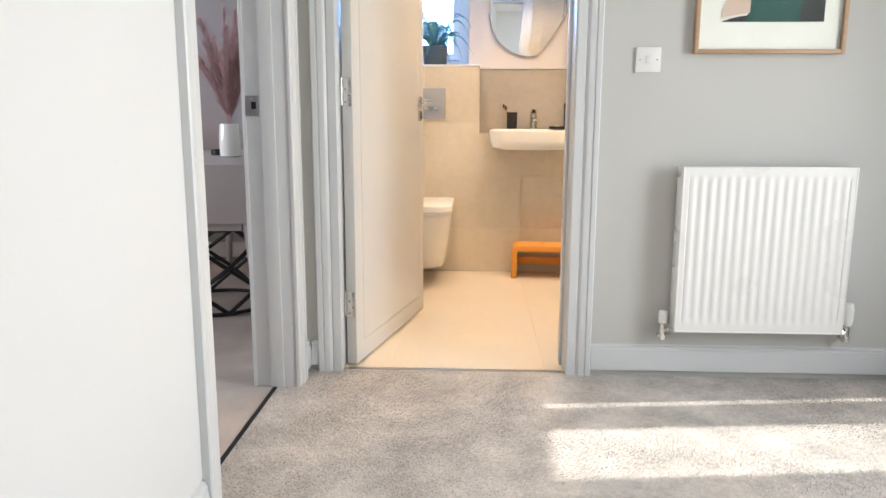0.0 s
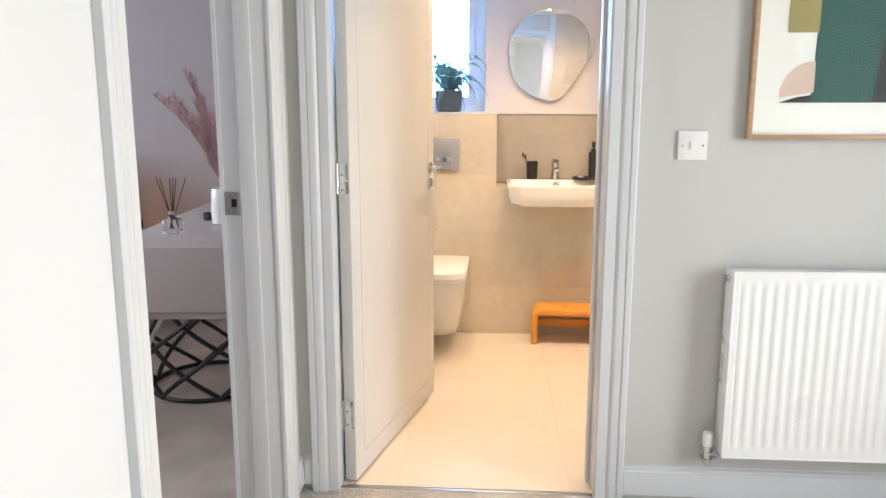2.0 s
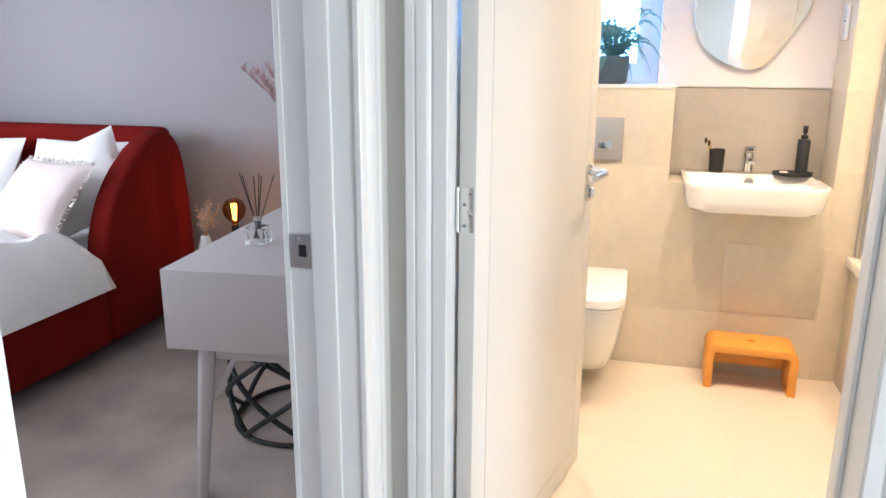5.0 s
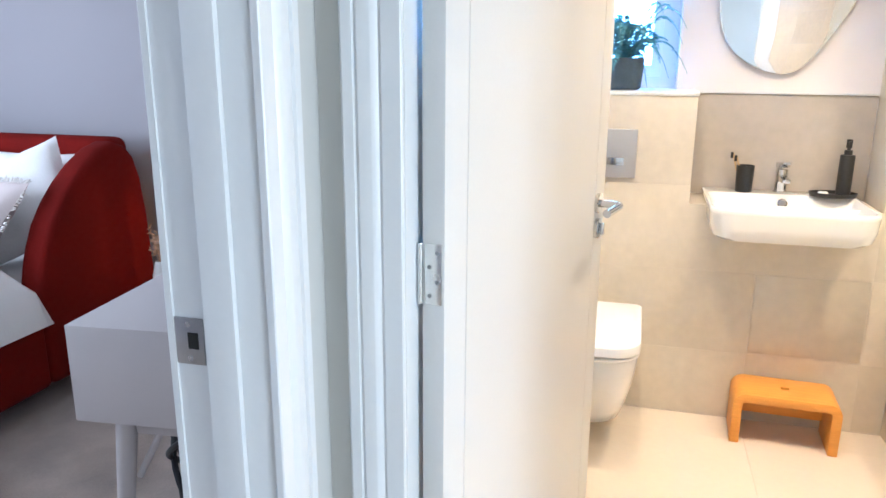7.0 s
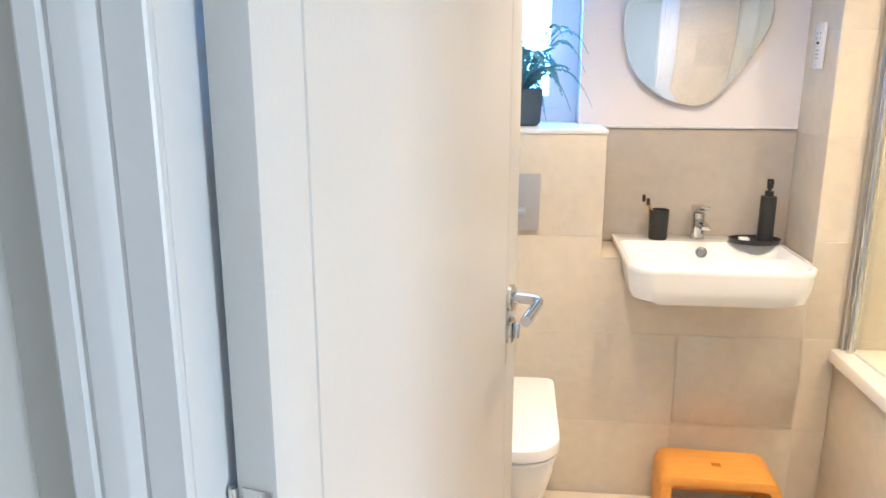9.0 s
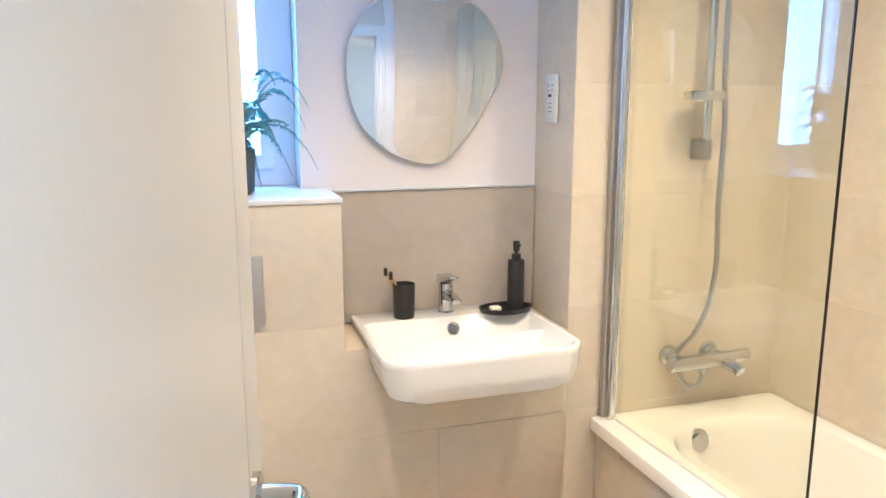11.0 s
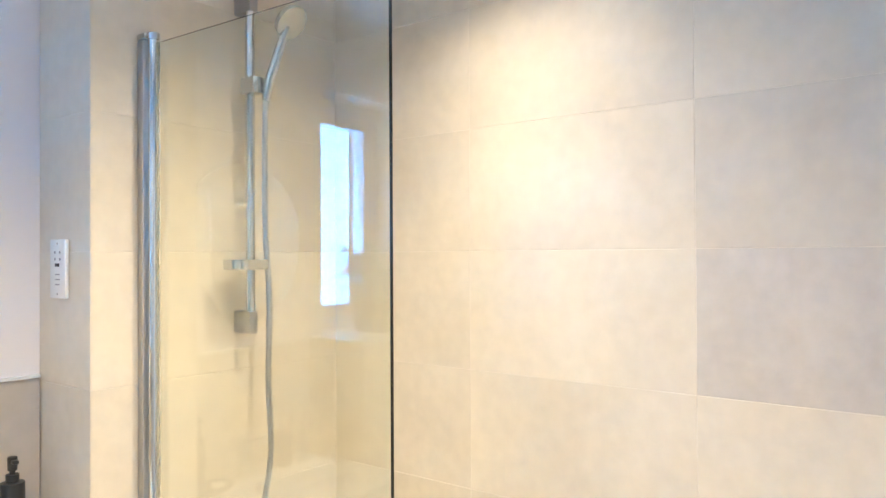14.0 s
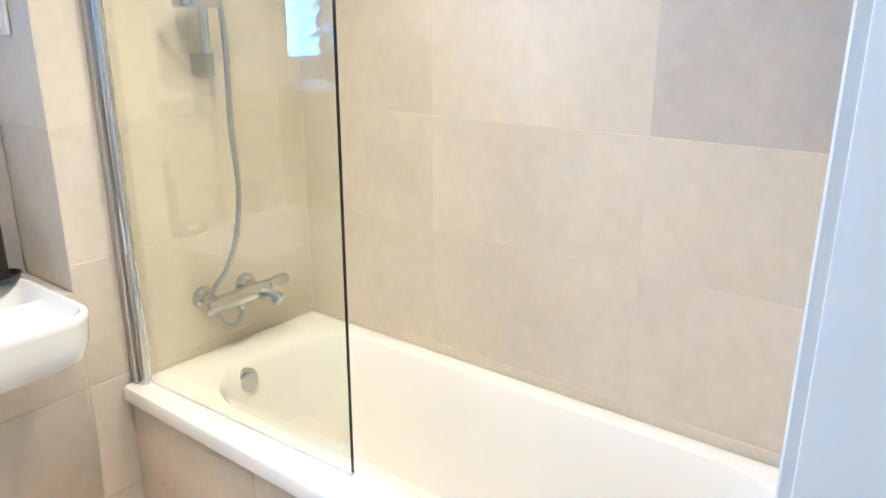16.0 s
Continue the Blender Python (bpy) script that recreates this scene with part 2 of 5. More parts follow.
def rod(bm, a, b, r, r2=None, n=14):
    d = Vector(b) - Vector(a)
    return lathe(bm, [(r, 0), (r if r2 is None else r2, d.length)], a, n, aim(d))


def tube(bm, pts, r, n=10, close=False):
    """Round bar along points; r may be a list."""
    pts = [Vector(p) for p in pts]
    loops, up = [], None
    for i, p in enumerate(pts):
        a = pts[i - 1] if (i > 0 or close) else p
        b = pts[(i + 1) % len(pts)] if (i < len(pts) - 1 or close) else p
        d = (b - a).normalized()
        if up is None:
            up = d.orthogonal().normalized()
        up = (up - d * up.dot(d)).normalized()
        side = d.cross(up)
        rr = r[i] if isinstance(r, (list, tuple)) else r
        loops.append([tuple(p + rr * (math.cos(2 * math.pi * k / n) * up + math.sin(2 * math.pi * k / n) * side)) for k in range(n)])
    if close:
        loops.append(loops[0])
        loft(bm, loops, False, False)
        bmesh.ops.remove_doubles(bm, verts=bm.verts, dist=1e-6)
        return bm
    return loft(bm, loops)


def smooth_path(pts, per=6):
    pts = [Vector(p) for p in pts]
    out = []
    for i in range(len(pts) - 1):
        p0, p1, p2, p3 = pts[max(i - 1, 0)], pts[i], pts[i + 1], pts[min(i + 2, len(pts) - 1)]
        for k in range(per):
            t = k / per
            out.append(0.5 * (2 * p1 + (p2 - p0) * t + (2 * p0 - 5 * p1 + 4 * p2 - p3) * t * t + (3 * p1 - p0 - 3 * p2 + p3) * t ** 3))
    out.append(pts[-1])
    return out


def extrude_outline(bm, outline, vec, bevel=0.0, seg=3):
    """Flat outline swept along vec."""
    v = [bm.verts.new(p) for p in outline]
    f = bm.faces.new(v)
    r = bmesh.ops.extrude_face_region(bm, geom=[f])
    top = [g for g in r["geom"] if isinstance(g, bmesh.types.BMVert)]
    bmesh.ops.translate(bm, verts=top, vec=vec)
    bmesh.ops.recalc_face_normals(bm, faces=bm.faces)
    if bevel:
        ends = [e for e in bm.edges if len(e.link_faces) == 2 and e.calc_face_angle(0) > 0.9]
        bmesh.ops.bevel(bm, geom=ends, offset=bevel, segments=seg, profile=0.5, affect="EDGES")
    return bm


def mesh_of(name, bm, mat, shade=True, fix=True):
    if fix:
        bmesh.ops.recalc_face_normals(bm, faces=bm.faces)
    me = bpy.data.meshes.new(name)
    bm.to_mesh(me)
    bm.free()
    if shade:
        me.polygons.foreach_set("use_smooth", [True] * len(me.polygons))
        me.set_sharp_from_angle(angle=radians(35))
    me.materials.append(mat)
    return me


def thing(name, label, category, bm=None, mat=None, base=(0, 0, 0), group="", kind="", m=None):
    """Top-level thing: one mesh, or an Empty at its base."""
    b = Vector(base)
    if bm is not None:
        bmesh.ops.translate(bm, verts=bm.verts, vec=-b)
    ob = new(name, mesh_of(name, bm, mat) if bm is not None else None)
    ob.location = b
    if m is not None:
        ob.matrix_world = m
    BASE[ob.name] = b
    return tagged(ob, label, category, group, kind)


def part(name, bm, mat, parent, label="", shade=True):
    root = parent
    while root.parent:
        root = root.parent
    bmesh.ops.translate(bm, verts=bm.verts, vec=-BASE[root.name])
    ob = new(name, mesh_of(name, bm, mat, shade))
    ob.parent = parent
    if label:
        tagged(ob, label)
    return ob


def structure(name, label, bm, mat, category="wall"):
    return thing(name, label, category, bm, mat, kind="structure")


# ---- large structure ----
TOP = 2.4
floor = structure("floor_hall", "grey-beige cut pile carpet of the hall, sunlit in streaks", boxes((-0.610, 2.3, -1.0, 2.462, -0.09, -0.025)), CARPET, "floor")
structure("floor_bedroom", "beige carpet of the dim bedroom", boxes((-4.2, -0.625, 0.4, 4.58, -0.09, -0.026)), CARPET_BED, "floor")
floor_bath = structure("floor_bathroom", "cream tiled bathroom floor with thin joints", boxes((-0.540, 1.5505, 2.482, 4.3225, -0.09, -0.0274)), FTILE, "floor")
structure("trim_threshold_bathroom", "thin steel threshold strip between carpet and tiles", boxes((-0.385, 0.44, 2.462, 2.482, -0.08, -0.021), bevel=0.002), STEEL, "threshold")
structure("trim_threshold_bedroom", "dark threshold strip between two carpets", boxes((-0.625, -0.610, 1.43, 2.266, -0.08, -0.023)), HOLE, "threshold")
structure("ceiling_hall", "plain white hall ceiling", boxes((-0.540, 2.3, -1.0, 2.45, TOP, TOP + 0.1)), CEILING, "ceiling")
structure("ceiling_bathroom", "plain white bathroom ceiling with downlights", boxes((-0.540, 1.5505, 2.650, 4.58, TOP, TOP + 0.1)), CEILING, "ceiling")
structure("ceiling_bedroom", "plain white bedroom ceiling", boxes((-4.2, -0.685, 0.4, 4.58, TOP, TOP + 0.1)), CEILING, "ceiling")

wall_bath = structure("wall_between_hall_and_bathroom", "grey painted wall with the bathroom doorway", boxes(
    (-0.540, -0.420, 2.45, 2.650, -0.09, TOP), (0.468, 2.3, 2.45, 2.650, -0.09, TOP), (-0.420, 0.468, 2.45, 2.650, 2.04, TOP)), PAINT)
wall_left = structure("wall_between_hall_and_bedroom", "pale painted wall with the bedroom doorway", boxes(
    (-0.685, -0.540, 2.282, 4.58, -0.09, TOP), (-0.685, -0.540, 1.41, 2.282, 2.04, TOP)), PAINT)
# Paler than the other hall walls, with the window's brightness put into the paint.
structure("wall_hall_side", "painted side wall of the hall, window light put into its paler colour", boxes((-0.685, -0.540, -1.0, 1.41, -0.09, TOP)), PAINT_SIDE_LIT)
structure("wall_hall_window_side", "painted hall wall with a window opening", boxes(
    (2.3, 2.42, -1.0, 0.60, -0.09, TOP), (2.3, 2.42, 2.37, 2.6, -0.09, TOP), (2.3, 2.42, 0.60, 2.37, -0.06, 0.45), (2.3, 2.42, 0.60, 2.37, 1.80, TOP)), PAINT)
# White paint and near position stand in for hall light in the mirror.
structure("wall_hall_end", "end wall of the hall, whitened and set close to brighten the mirror", boxes((-0.685, 2.42, -1.12, -1.0, -0.09, TOP)), CEILING)
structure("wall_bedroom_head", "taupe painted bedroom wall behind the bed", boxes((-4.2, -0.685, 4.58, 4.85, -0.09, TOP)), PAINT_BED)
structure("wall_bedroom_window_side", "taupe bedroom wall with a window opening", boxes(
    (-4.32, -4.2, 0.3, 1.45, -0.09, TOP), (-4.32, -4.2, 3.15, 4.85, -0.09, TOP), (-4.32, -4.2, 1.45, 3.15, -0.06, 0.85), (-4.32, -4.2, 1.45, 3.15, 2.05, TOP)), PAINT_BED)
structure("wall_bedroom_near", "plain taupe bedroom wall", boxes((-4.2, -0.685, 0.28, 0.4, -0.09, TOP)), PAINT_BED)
wall_right = structure("wall_bathroom_bath_side", "stone-tiled wall along the bath", boxes((1.5505, 1.67, 2.650, 4.85, -0.09, TOP)), GROUT)
wall_pier = structure("wall_bathroom_shower_end", "stone-tiled wall at the tap end of the bath", boxes((0.7865, 1.5505, 4.3225, 4.85, -0.09, TOP)), GROUT)
wall_box = structure("wall_toilet_boxing", "tiled half-height boxing behind the toilet", boxes((-0.540, 0.1195, 4.3225, 4.58, -0.06, 1.238)), GROUT)
wall_shelf = structure("wall_basin_boxing", "tiled boxing below the basin", boxes((0.1195, 0.7865, 4.3225, 4.58, -0.06, 0.742), (0.1195, 0.205, 4.3225, 4.58, 0.742, 0.827), (0.707, 0.7865, 4.3225, 4.58, 0.742, 0.827)), GROUT)
wall_back = structure("wall_bathroom_window", "pale lilac painted wall with a deep window reveal", boxes(
    (-0.685, -0.418, 4.58, 4.85, -0.09, TOP), (0.050, 0.7865, 4.58, 4.85, -0.09, TOP), (-0.418, 0.050, 4.58, 4.85, -0.06, 1.238), (-0.418, 0.050, 4.58, 4.85, 2.15, TOP)), PAINT_PINK)
structure("trim_ledge_board", "white painted ledge and window sill board", boxes((-0.540, 0.124, 4.317, 4.58, 1.238, 1.252), (-0.416, 0.048, 4.58, 4.80, 1.238, 1.252), bevel=0.002), GLOSS, "ledge")


def tiles(parent, plane, at, us, vs, mat, skip=(), other=None):
    """Tiles 8 mm thick on a wall. plane '-y': u is x; '-x' or '+x': u is y; 'z': u, v are x, y."""
    if plane != "z" and at != 4.570:
        at += 0.0017 if plane[0] == "-" else -0.0017
    for i in range(len(us) - 1):
        for j in range(len(vs) - 1):
            if (i, j) in skip:
                continue
            gap = 0.0004 if plane == "z" else 0.0017
            w, h = us[i + 1] - us[i] - gap, vs[j + 1] - vs[j] - gap
            key = (plane, round(w, 4), round(h, 4), mat.name if not (other and (i, j) in other) else other[(i, j)].name)
            if key not in TILE_MESH:
                bm = bmesh.new()
                a, b, c, d = w / 2, h / 2, (0.0003 if plane == "z" else 0.0008), 0.0024
                q = [[(-a, -b, -d), (a, -b, -d), (a, b, -d), (-a, b, -d)], [(-a, -b, -c), (a, -b, -c), (a, b, -c), (-a, b, -c)],
                     [(-a + c, -b + c, 0), (a - c, -b + c, 0), (a - c, b - c, 0), (-a + c, b - c, 0)]]
                loft(bm, q, False, True)
                turn = {"-y": Matrix(((1, 0, 0), (0, 0, -1), (0, 1, 0))), "-x": Matrix(((0, 0, -1), (-1, 0, 0), (0, 1, 0))),
                        "+x": Matrix(((0, 0, 1), (1, 0, 0), (0, 1, 0))), "+y": Matrix(((-1, 0, 0), (0, 0, 1), (0, 1, 0))), "z": Matrix.Identity(3)}[plane]
                for v in bm.verts:
                    v.co = turn @ v.co
                TILE_MESH[key] = mesh_of("tile", bm, other[(i, j)] if other and (i, j) in other else mat, shade=False)
            u, v = (us[i] + us[i + 1]) / 2, (vs[j] + vs[j + 1]) / 2
            ob = new("tile", TILE_MESH[key])
            wob = random.uniform(-0.0004, 0.0003)
            ob.location = {"-y": (u, at + wob, v), "-x": (at + wob, u, v), "+x": (at + wob, u, v), "+y": (u, at + wob, v), "z": (u, v, at + wob)}[plane]
            ob.parent = parent


TILE_MESH = {}
PROFILE = [(0, 0), (0, 0.010), (0.002, 0.012), (0.030, 0.0125), (0.032, 0.0105), (0.035, 0.0105), (0.043, 0.0175), (0.046, 0.0185), (0.064, 0.019), (0.066, 0.0165), (0.069, 0.0165),
           (0.071, 0.021), (0.086, 0.022), (0.090, 0.0185), (0.090, 0)]


def architrave_leg(origin, across, out, z1):
    """Moulded upright; origin: inner edge on the wall face; across: away from the opening; out: into the room."""
    bm = bmesh.new()
    o, a, d = Vector(origin), Vector(across), Vector(out)
    loft(bm, [[tuple(o + a * u + d * t + Vector((0, 0, z))) for u, t in PROFILE] for z in (-0.025, z1)])
    return bm


def architrave_head(origin, along, length, out):
    bm = bmesh.new()
    o, a, d = Vector(origin), Vector(along), Vector(out)
    loft(bm, [[tuple(o + a * s + d * t + Vector((0, 0, u))) for u, t in PROFILE] for s in (-0.0, length)])
    return bm


# bathroom door frame
frame_bath = thing("door_frame", "white moulded door frame of the bathroom", "door frame", base=(0.02, 2.45, 0), kind="structure")
part("lining", boxes((-0.420, -0.404, 2.447, 2.653, -0.025, 2.04), bevel=0.002), GLOSS, frame_bath)
part("lining", boxes((0.450, 0.468, 2.447, 2.653, -0.025, 2.04), bevel=0.002), GLOSS, frame_bath)
part("lining", boxes((-0.404, 0.450, 2.447, 2.653, 2.02, 2.04)), GLOSS, frame_bath)
part("door_stop", boxes((0.4385, 0.4495, 2.555, 2.600, -0.025, 2.02), bevel=0.0015), GLOSS, frame_bath)
part("architrave", architrave_leg((-0.406, 2.4495, 0), (-1, 0, 0), (0, -1, 0), 2.025), GLOSS, frame_bath)
part("architrave", architrave_leg((0.453, 2.4495, 0), (1, 0, 0), (0, -1, 0), 2.025), GLOSS, frame_bath)
part("architrave", architrave_head((-0.496, 2.4495, 2.026), (1, 0, 0), 1.039, (0, -1, 0)), GLOSS, frame_bath)
part("architrave", architrave_leg((0.453, 2.6505, 0), (1, 0, 0), (0, 1, 0), 2.025), GLOSS, frame_bath)
part("architrave", architrave_head((-0.496, 2.6505, 2.026), (1, 0, 0), 1.039, (0, 1, 0)), GLOSS, frame_bath)

# bedroom door frame
frame_bed = thing("door_frame", "white moulded door frame of the bedroom with a latch keep", "door frame", base=(-0.59, 1.8, 0), kind="structure")
part("lining", boxes((-0.688, -0.537, 2.2660, 2.2820, -0.025, 2.04), bevel=0.002), GLOSS, frame_bed)
part("lining", boxes((-0.688, -0.537, 1.41, 1.428, -0.025, 2.04), bevel=0.002), GLOSS, frame_bed)
part("lining", boxes((-0.688, -0.537, 1.428, 2.2660, 2.02, 2.04)), GLOSS, frame_bed)
part("door_stop", boxes((-0.632, -0.585, 2.2540, 2.2655, -0.025, 2.02), bevel=0.0015), GLOSS, frame_bed)
part("architrave", architrave_leg((-0.5395, 2.2620, 0), (0, 1, 0), (1, 0, 0), 2.025), GLOSS, frame_bed)
part("architrave", architrave_leg((-0.5395, 1.432, 0), (0, -1, 0), (1, 0, 0), 2.025), GLOSS, frame_bed)
part("architrave", architrave_head((-0.5395, 1.342, 2.026), (0, 1, 0), 1.010, (1, 0, 0)), GLOSS, frame_bed)
part("architrave", architrave_leg((-0.6855, 2.2620, 0), (0, 1, 0), (-1, 0, 0), 2.025), GLOSS, frame_bed)
keep = part("latch_keep", boxes((-0.685, -0.640, 2.2625, 2.2655, 0.944, 1.013), bevel=0.001), STEEL, frame_bed, "brushed steel latch keep")
part("latch_hole", boxes((-0.664, -0.648, 2.2610, 2.2623, 0.968, 0.992)), HOLE, keep, "dark latch recess")
for kz in (0.953, 1.004):
    bm = bmesh.new()
    rod(bm, (-0.663, 2.2628, kz), (-0.663, 2.2612, kz), 0.004, n=10)
    part("screw", bm, HINGE, keep)


def skirting(bm, a, b, out):
    """Moulded board 100 mm high from a to b on a wall face."""
    a, b, o = Vector(a), Vector(b), Vector(out)
    prof = [(0, 0), (0.016, 0), (0.016, 0.050), (0.013, 0.074), (0.013, 0.080), (0.009, 0.084), (0.009, 0.092), (-0.013, 0.099), (0, 0.100)]
    loft(bm, [[tuple(p + o * t + Vector((0, 0, z))) for t, z in prof] for p in (a, b)])
    return bm


structure("baseboard_radiator_wall", "white moulded skirting board", skirting(bmesh.new(), (0.545, 2.4495, 0), (2.299, 2.4495, 0), (0, -1, 0)), GLOSS, "skirting")
structure("baseboard_corner", "short piece of white skirting by the doors", skirting(bmesh.new(), (-0.522, 2.4495, 0), (-0.498, 2.4495, 0), (0, -1, 0)), GLOSS, "skirting")
structure("baseboard_corner_side", "short piece of white skirting on the side wall", skirting(bmesh.new(), (-0.5395, 2.355, 0), (-0.5395, 2.449, 0), (1, 0, 0)), GLOSS, "skirting")
structure("baseboard_left", "white moulded skirting board", skirting(bmesh.new(), (-0.5395, -1.59, 0), (-0.5395, 1.340, 0), (1, 0, 0)), GLOSS, "skirting")
structure("baseboard_bedroom", "white skirting board behind the bed", skirting(bmesh.new(), (-4.19, 4.5795, 0), (-0.66, 4.5795, 0), (0, -1, 0)), GLOSS, "skirting")

# windows
win = thing("window_1", "white plastic bathroom window in a deep reveal", "window", base=(-0.16, 4.72, 1.252), kind="structure")
part("window_frame", boxes((-0.416, -0.363, 4.70, 4.77, 1.253, 2.148), (-0.013, 0.048, 4.70, 4.77, 1.253, 2.148),
                           (-0.363, -0.013, 4.70, 4.77, 1.253, 1.30), (-0.363, -0.013, 4.70, 4.77, 2.095, 2.148)), UPVC, win)
sash = part("sash", boxes((-0.362, -0.320, 4.69, 4.75, 1.302, 2.093), (-0.053, -0.014, 4.69, 4.75, 1.302, 2.093),
                          (-0.320, -0.053, 4.69, 4.75, 1.302, 1.345), (-0.320, -0.053, 4.69, 4.75, 2.05, 2.093)), UPVC, win)
pane = part("pane", boxes((-0.320, -0.053, 4.715, 4.721, 1.345, 2.05)), GLASS, win, "clear window pane")
pane.visible_shadow = False
hw = thing("window_2", "white hall window with narrow and wide lights", "window", base=(2.36, 1.4, 0.45), kind="structure")
part("window_frame", boxes((2.34, 2.40, 0.60, 0.66, 0.45, 1.80), (2.34, 2.40, 1.66, 1.825, 0.45, 1.80), (2.34, 2.40, 2.145, 2.320, 0.45, 1.80),
                           (2.34, 2.40, 2.354, 2.37, 0.45, 1.80)), UPVC, hw)
tiles(wall_right, "-x", 1.548, [2.657, 3.208, 3.810, 4.319], [0.30, 0.579, 0.916, 1.232, 1.548, 1.872, 2.195, 2.398], TILE,
      other={(0, 3): TILE_GREY, (0, 4): TILE_PALE})
tiles(wall_bath, "+y", 2.6524, [0.644, 0.868, 1.210, 1.546], [0.56, 0.906, 1.232, 1.548, 1.872, 2.195, 2.398], TILE)
tiles(wall_pier, "-y", 4.320, [0.7875, 1.546], [-0.023, 0.252, 0.579, 0.906, 1.232, 1.549, 1.872, 2.195, 2.398], TILE)
tiles(wall_pier, "-x", 0.784, [4.321, 4.578], [0.838, 1.232, 1.549, 1.872, 2.195, 2.398], TILE)
tiles(wall_box, "-y", 4.320, [-0.538, -0.21, 0.1215], [-0.023, 0.252, 0.579, 0.906, 1.237], TILE, skip=((1, 0), (1, 1), (1, 2)))
tiles(wall_box, "-y", 4.320, [-0.21, 0.382], [-0.023, 0.252, 0.579], TILE)
notched = bmesh.new()
extrude_outline(notched, [(-0.2092, 4.3217, 0.5798), (0.7855, 4.3217, 0.5798), (0.7855, 4.3217, 0.8362), (0.722, 4.3217, 0.8362), (0.705, 4.3217, 0.748), (0.207, 4.3217, 0.748), (0.190, 4.3217, 0.8362), (0.1212, 4.3217, 0.8362), (0.1212, 4.3217, 0.9052), (-0.2092, 4.3217, 0.9052)], (0, 0.0023, 0))
part("tile", notched, TILE, wall_box)
tiles(wall_box, "+x", 0.122, [4.321, 4.568], [0.838, 1.237], TILE)
tiles(wall_shelf, "-y", 4.320, [0.382, 0.7855], [-0.023, 0.252], TILE)
tiles(wall_shelf, "z", 0.837, [0.123, 0.205], [4.3205, 4.569], TILE)
tiles(wall_shelf, "z", 0.837, [0.707, 0.783], [4.3205, 4.569], TILE)
tiles(wall_back, "-y", 4.570, [0.123, 0.783], [0.838, 1.240], TILE_SPLASH)
tiles(floor_bath, "z", -0.025, [-0.538, -0.22, 0.38, 0.888], [2.484, 2.94, 3.54, 4.14, 4.319], FTILE)
structure("trim_door_boxing", "white painted board beside the bathroom door", boxes((0.5445, 0.640, 2.6503, 2.668, -0.022, 2.398), bevel=0.002), GLOSS, "trim")
structure("trim_tile_edge", "thin white trim on top of the splashback tiles", boxes((0.125, 0.782, 4.562, 4.580, 1.241, 1.247)), GLOSS, "trim")
panel = thing("access_panel", "tiled access panel below the basin with a dark gap", "access panel", boxes((0.3865, 0.782, 4.3195, 4.3223, 0.2605, 0.577), bevel=0.0015), TILE, kind="structure")


# ---- hall ----
def door_leaf():
    """Open white door with one grooved panel; local x along the leaf, y across it."""
    L, T, H = 0.880, 0.040, 1.995
    d = thing("door", "white painted bathroom door standing open into the room", "door")
    bm = boxes((0, L, 0, T, -0.015, H), bevel=0.0015)
    for side in (0, 1):
        f = max(bm.faces, key=lambda f: (f.normal.y * (1 if side else -1), f.calc_area()))
        bmesh.ops.inset_region(bm, faces=[f], thickness=0.105)
        bmesh.ops.inset_region(bm, faces=[f], thickness=0.0035, depth=-0.004)
        bmesh.ops.inset_region(bm, faces=[f], thickness=0.0035, depth=0.004)
    part("leaf", bm, DOORW, d)
    hx, hz = L - 0.058, 1.012
    for y0, s in ((0.0, -1), (T, 1)):
        bm = bmesh.new()
        lathe(bm, [(0.026, 0), (0.026, 0.007), (0.024, 0.009), (0.010, 0.0095), (0.010, 0.012)], (hx, y0, hz), 24, aim((0, s, 0)))
        h = part("handle_rose", bm, CHROME, d, "round chrome handle rose")
        bm = bmesh.new()
        tube(bm, smooth_path([(hx, y0 + s * 0.010, hz), (hx, y0 + s * 0.040, hz), (hx - 0.004, y0 + s * 0.055, hz), (hx - 0.020, y0 + s * 0.060, hz),
                              (hx - 0.07, y0 + s * 0.060, hz), (hx - 0.125, y0 + s * 0.060, hz)], 5), 0.0100, 14)
        part("lever", bm, CHROME, h, "polished chrome lever")
        bm = bmesh.new()
        lathe(bm, [(0.026, 0), (0.026, 0.007), (0.024, 0.009), (0.002, 0.0095)], (hx, y0, hz - 0.065), 24, aim((0, s, 0)))
        r = part("lock_rose", bm, CHROME, d, "round chrome bathroom lock rose")
        part("thumb_turn", boxes((hx - 0.004, hx + 0.004, min(y0 + s * 0.0096, y0 + s * 0.022), max(y0 + s * 0.0096, y0 + s * 0.022), hz - 0.080, hz - 0.050), bevel=0.002), CHROME, r)
    for z in (0.225, 1.032, 1.75):
        h = part("hinge", boxes((-0.0022, -0.0004, 0.004, 0.034, z - 0.05, z + 0.05), bevel=0.0006), HINGE, d, "satin steel butt hinge")
        bm = bmesh.new()
        rod(bm, (-0.004, 0.042, z - 0.05), (-0.004, 0.042, z + 0.05), 0.0042, n=12)
        part("knuckle", bm, HINGE, h)
        for k, (sy, sz) in enumerate(((0.012, 0.036), (0.026, 0.012), (0.012, -0.012), (0.026, -0.036))):
            bm = bmesh.new()
            rod(bm, (-0.0021, sy, z + sz), (-0.0032, sy, z + sz), 0.0036, n=10)
            part("screw", bm, LABEL_GREY, h)
    return d


door = door_leaf()
door.matrix_world = pose(-0.3565, 2.495, 0.0, 0, 0, 76.8)


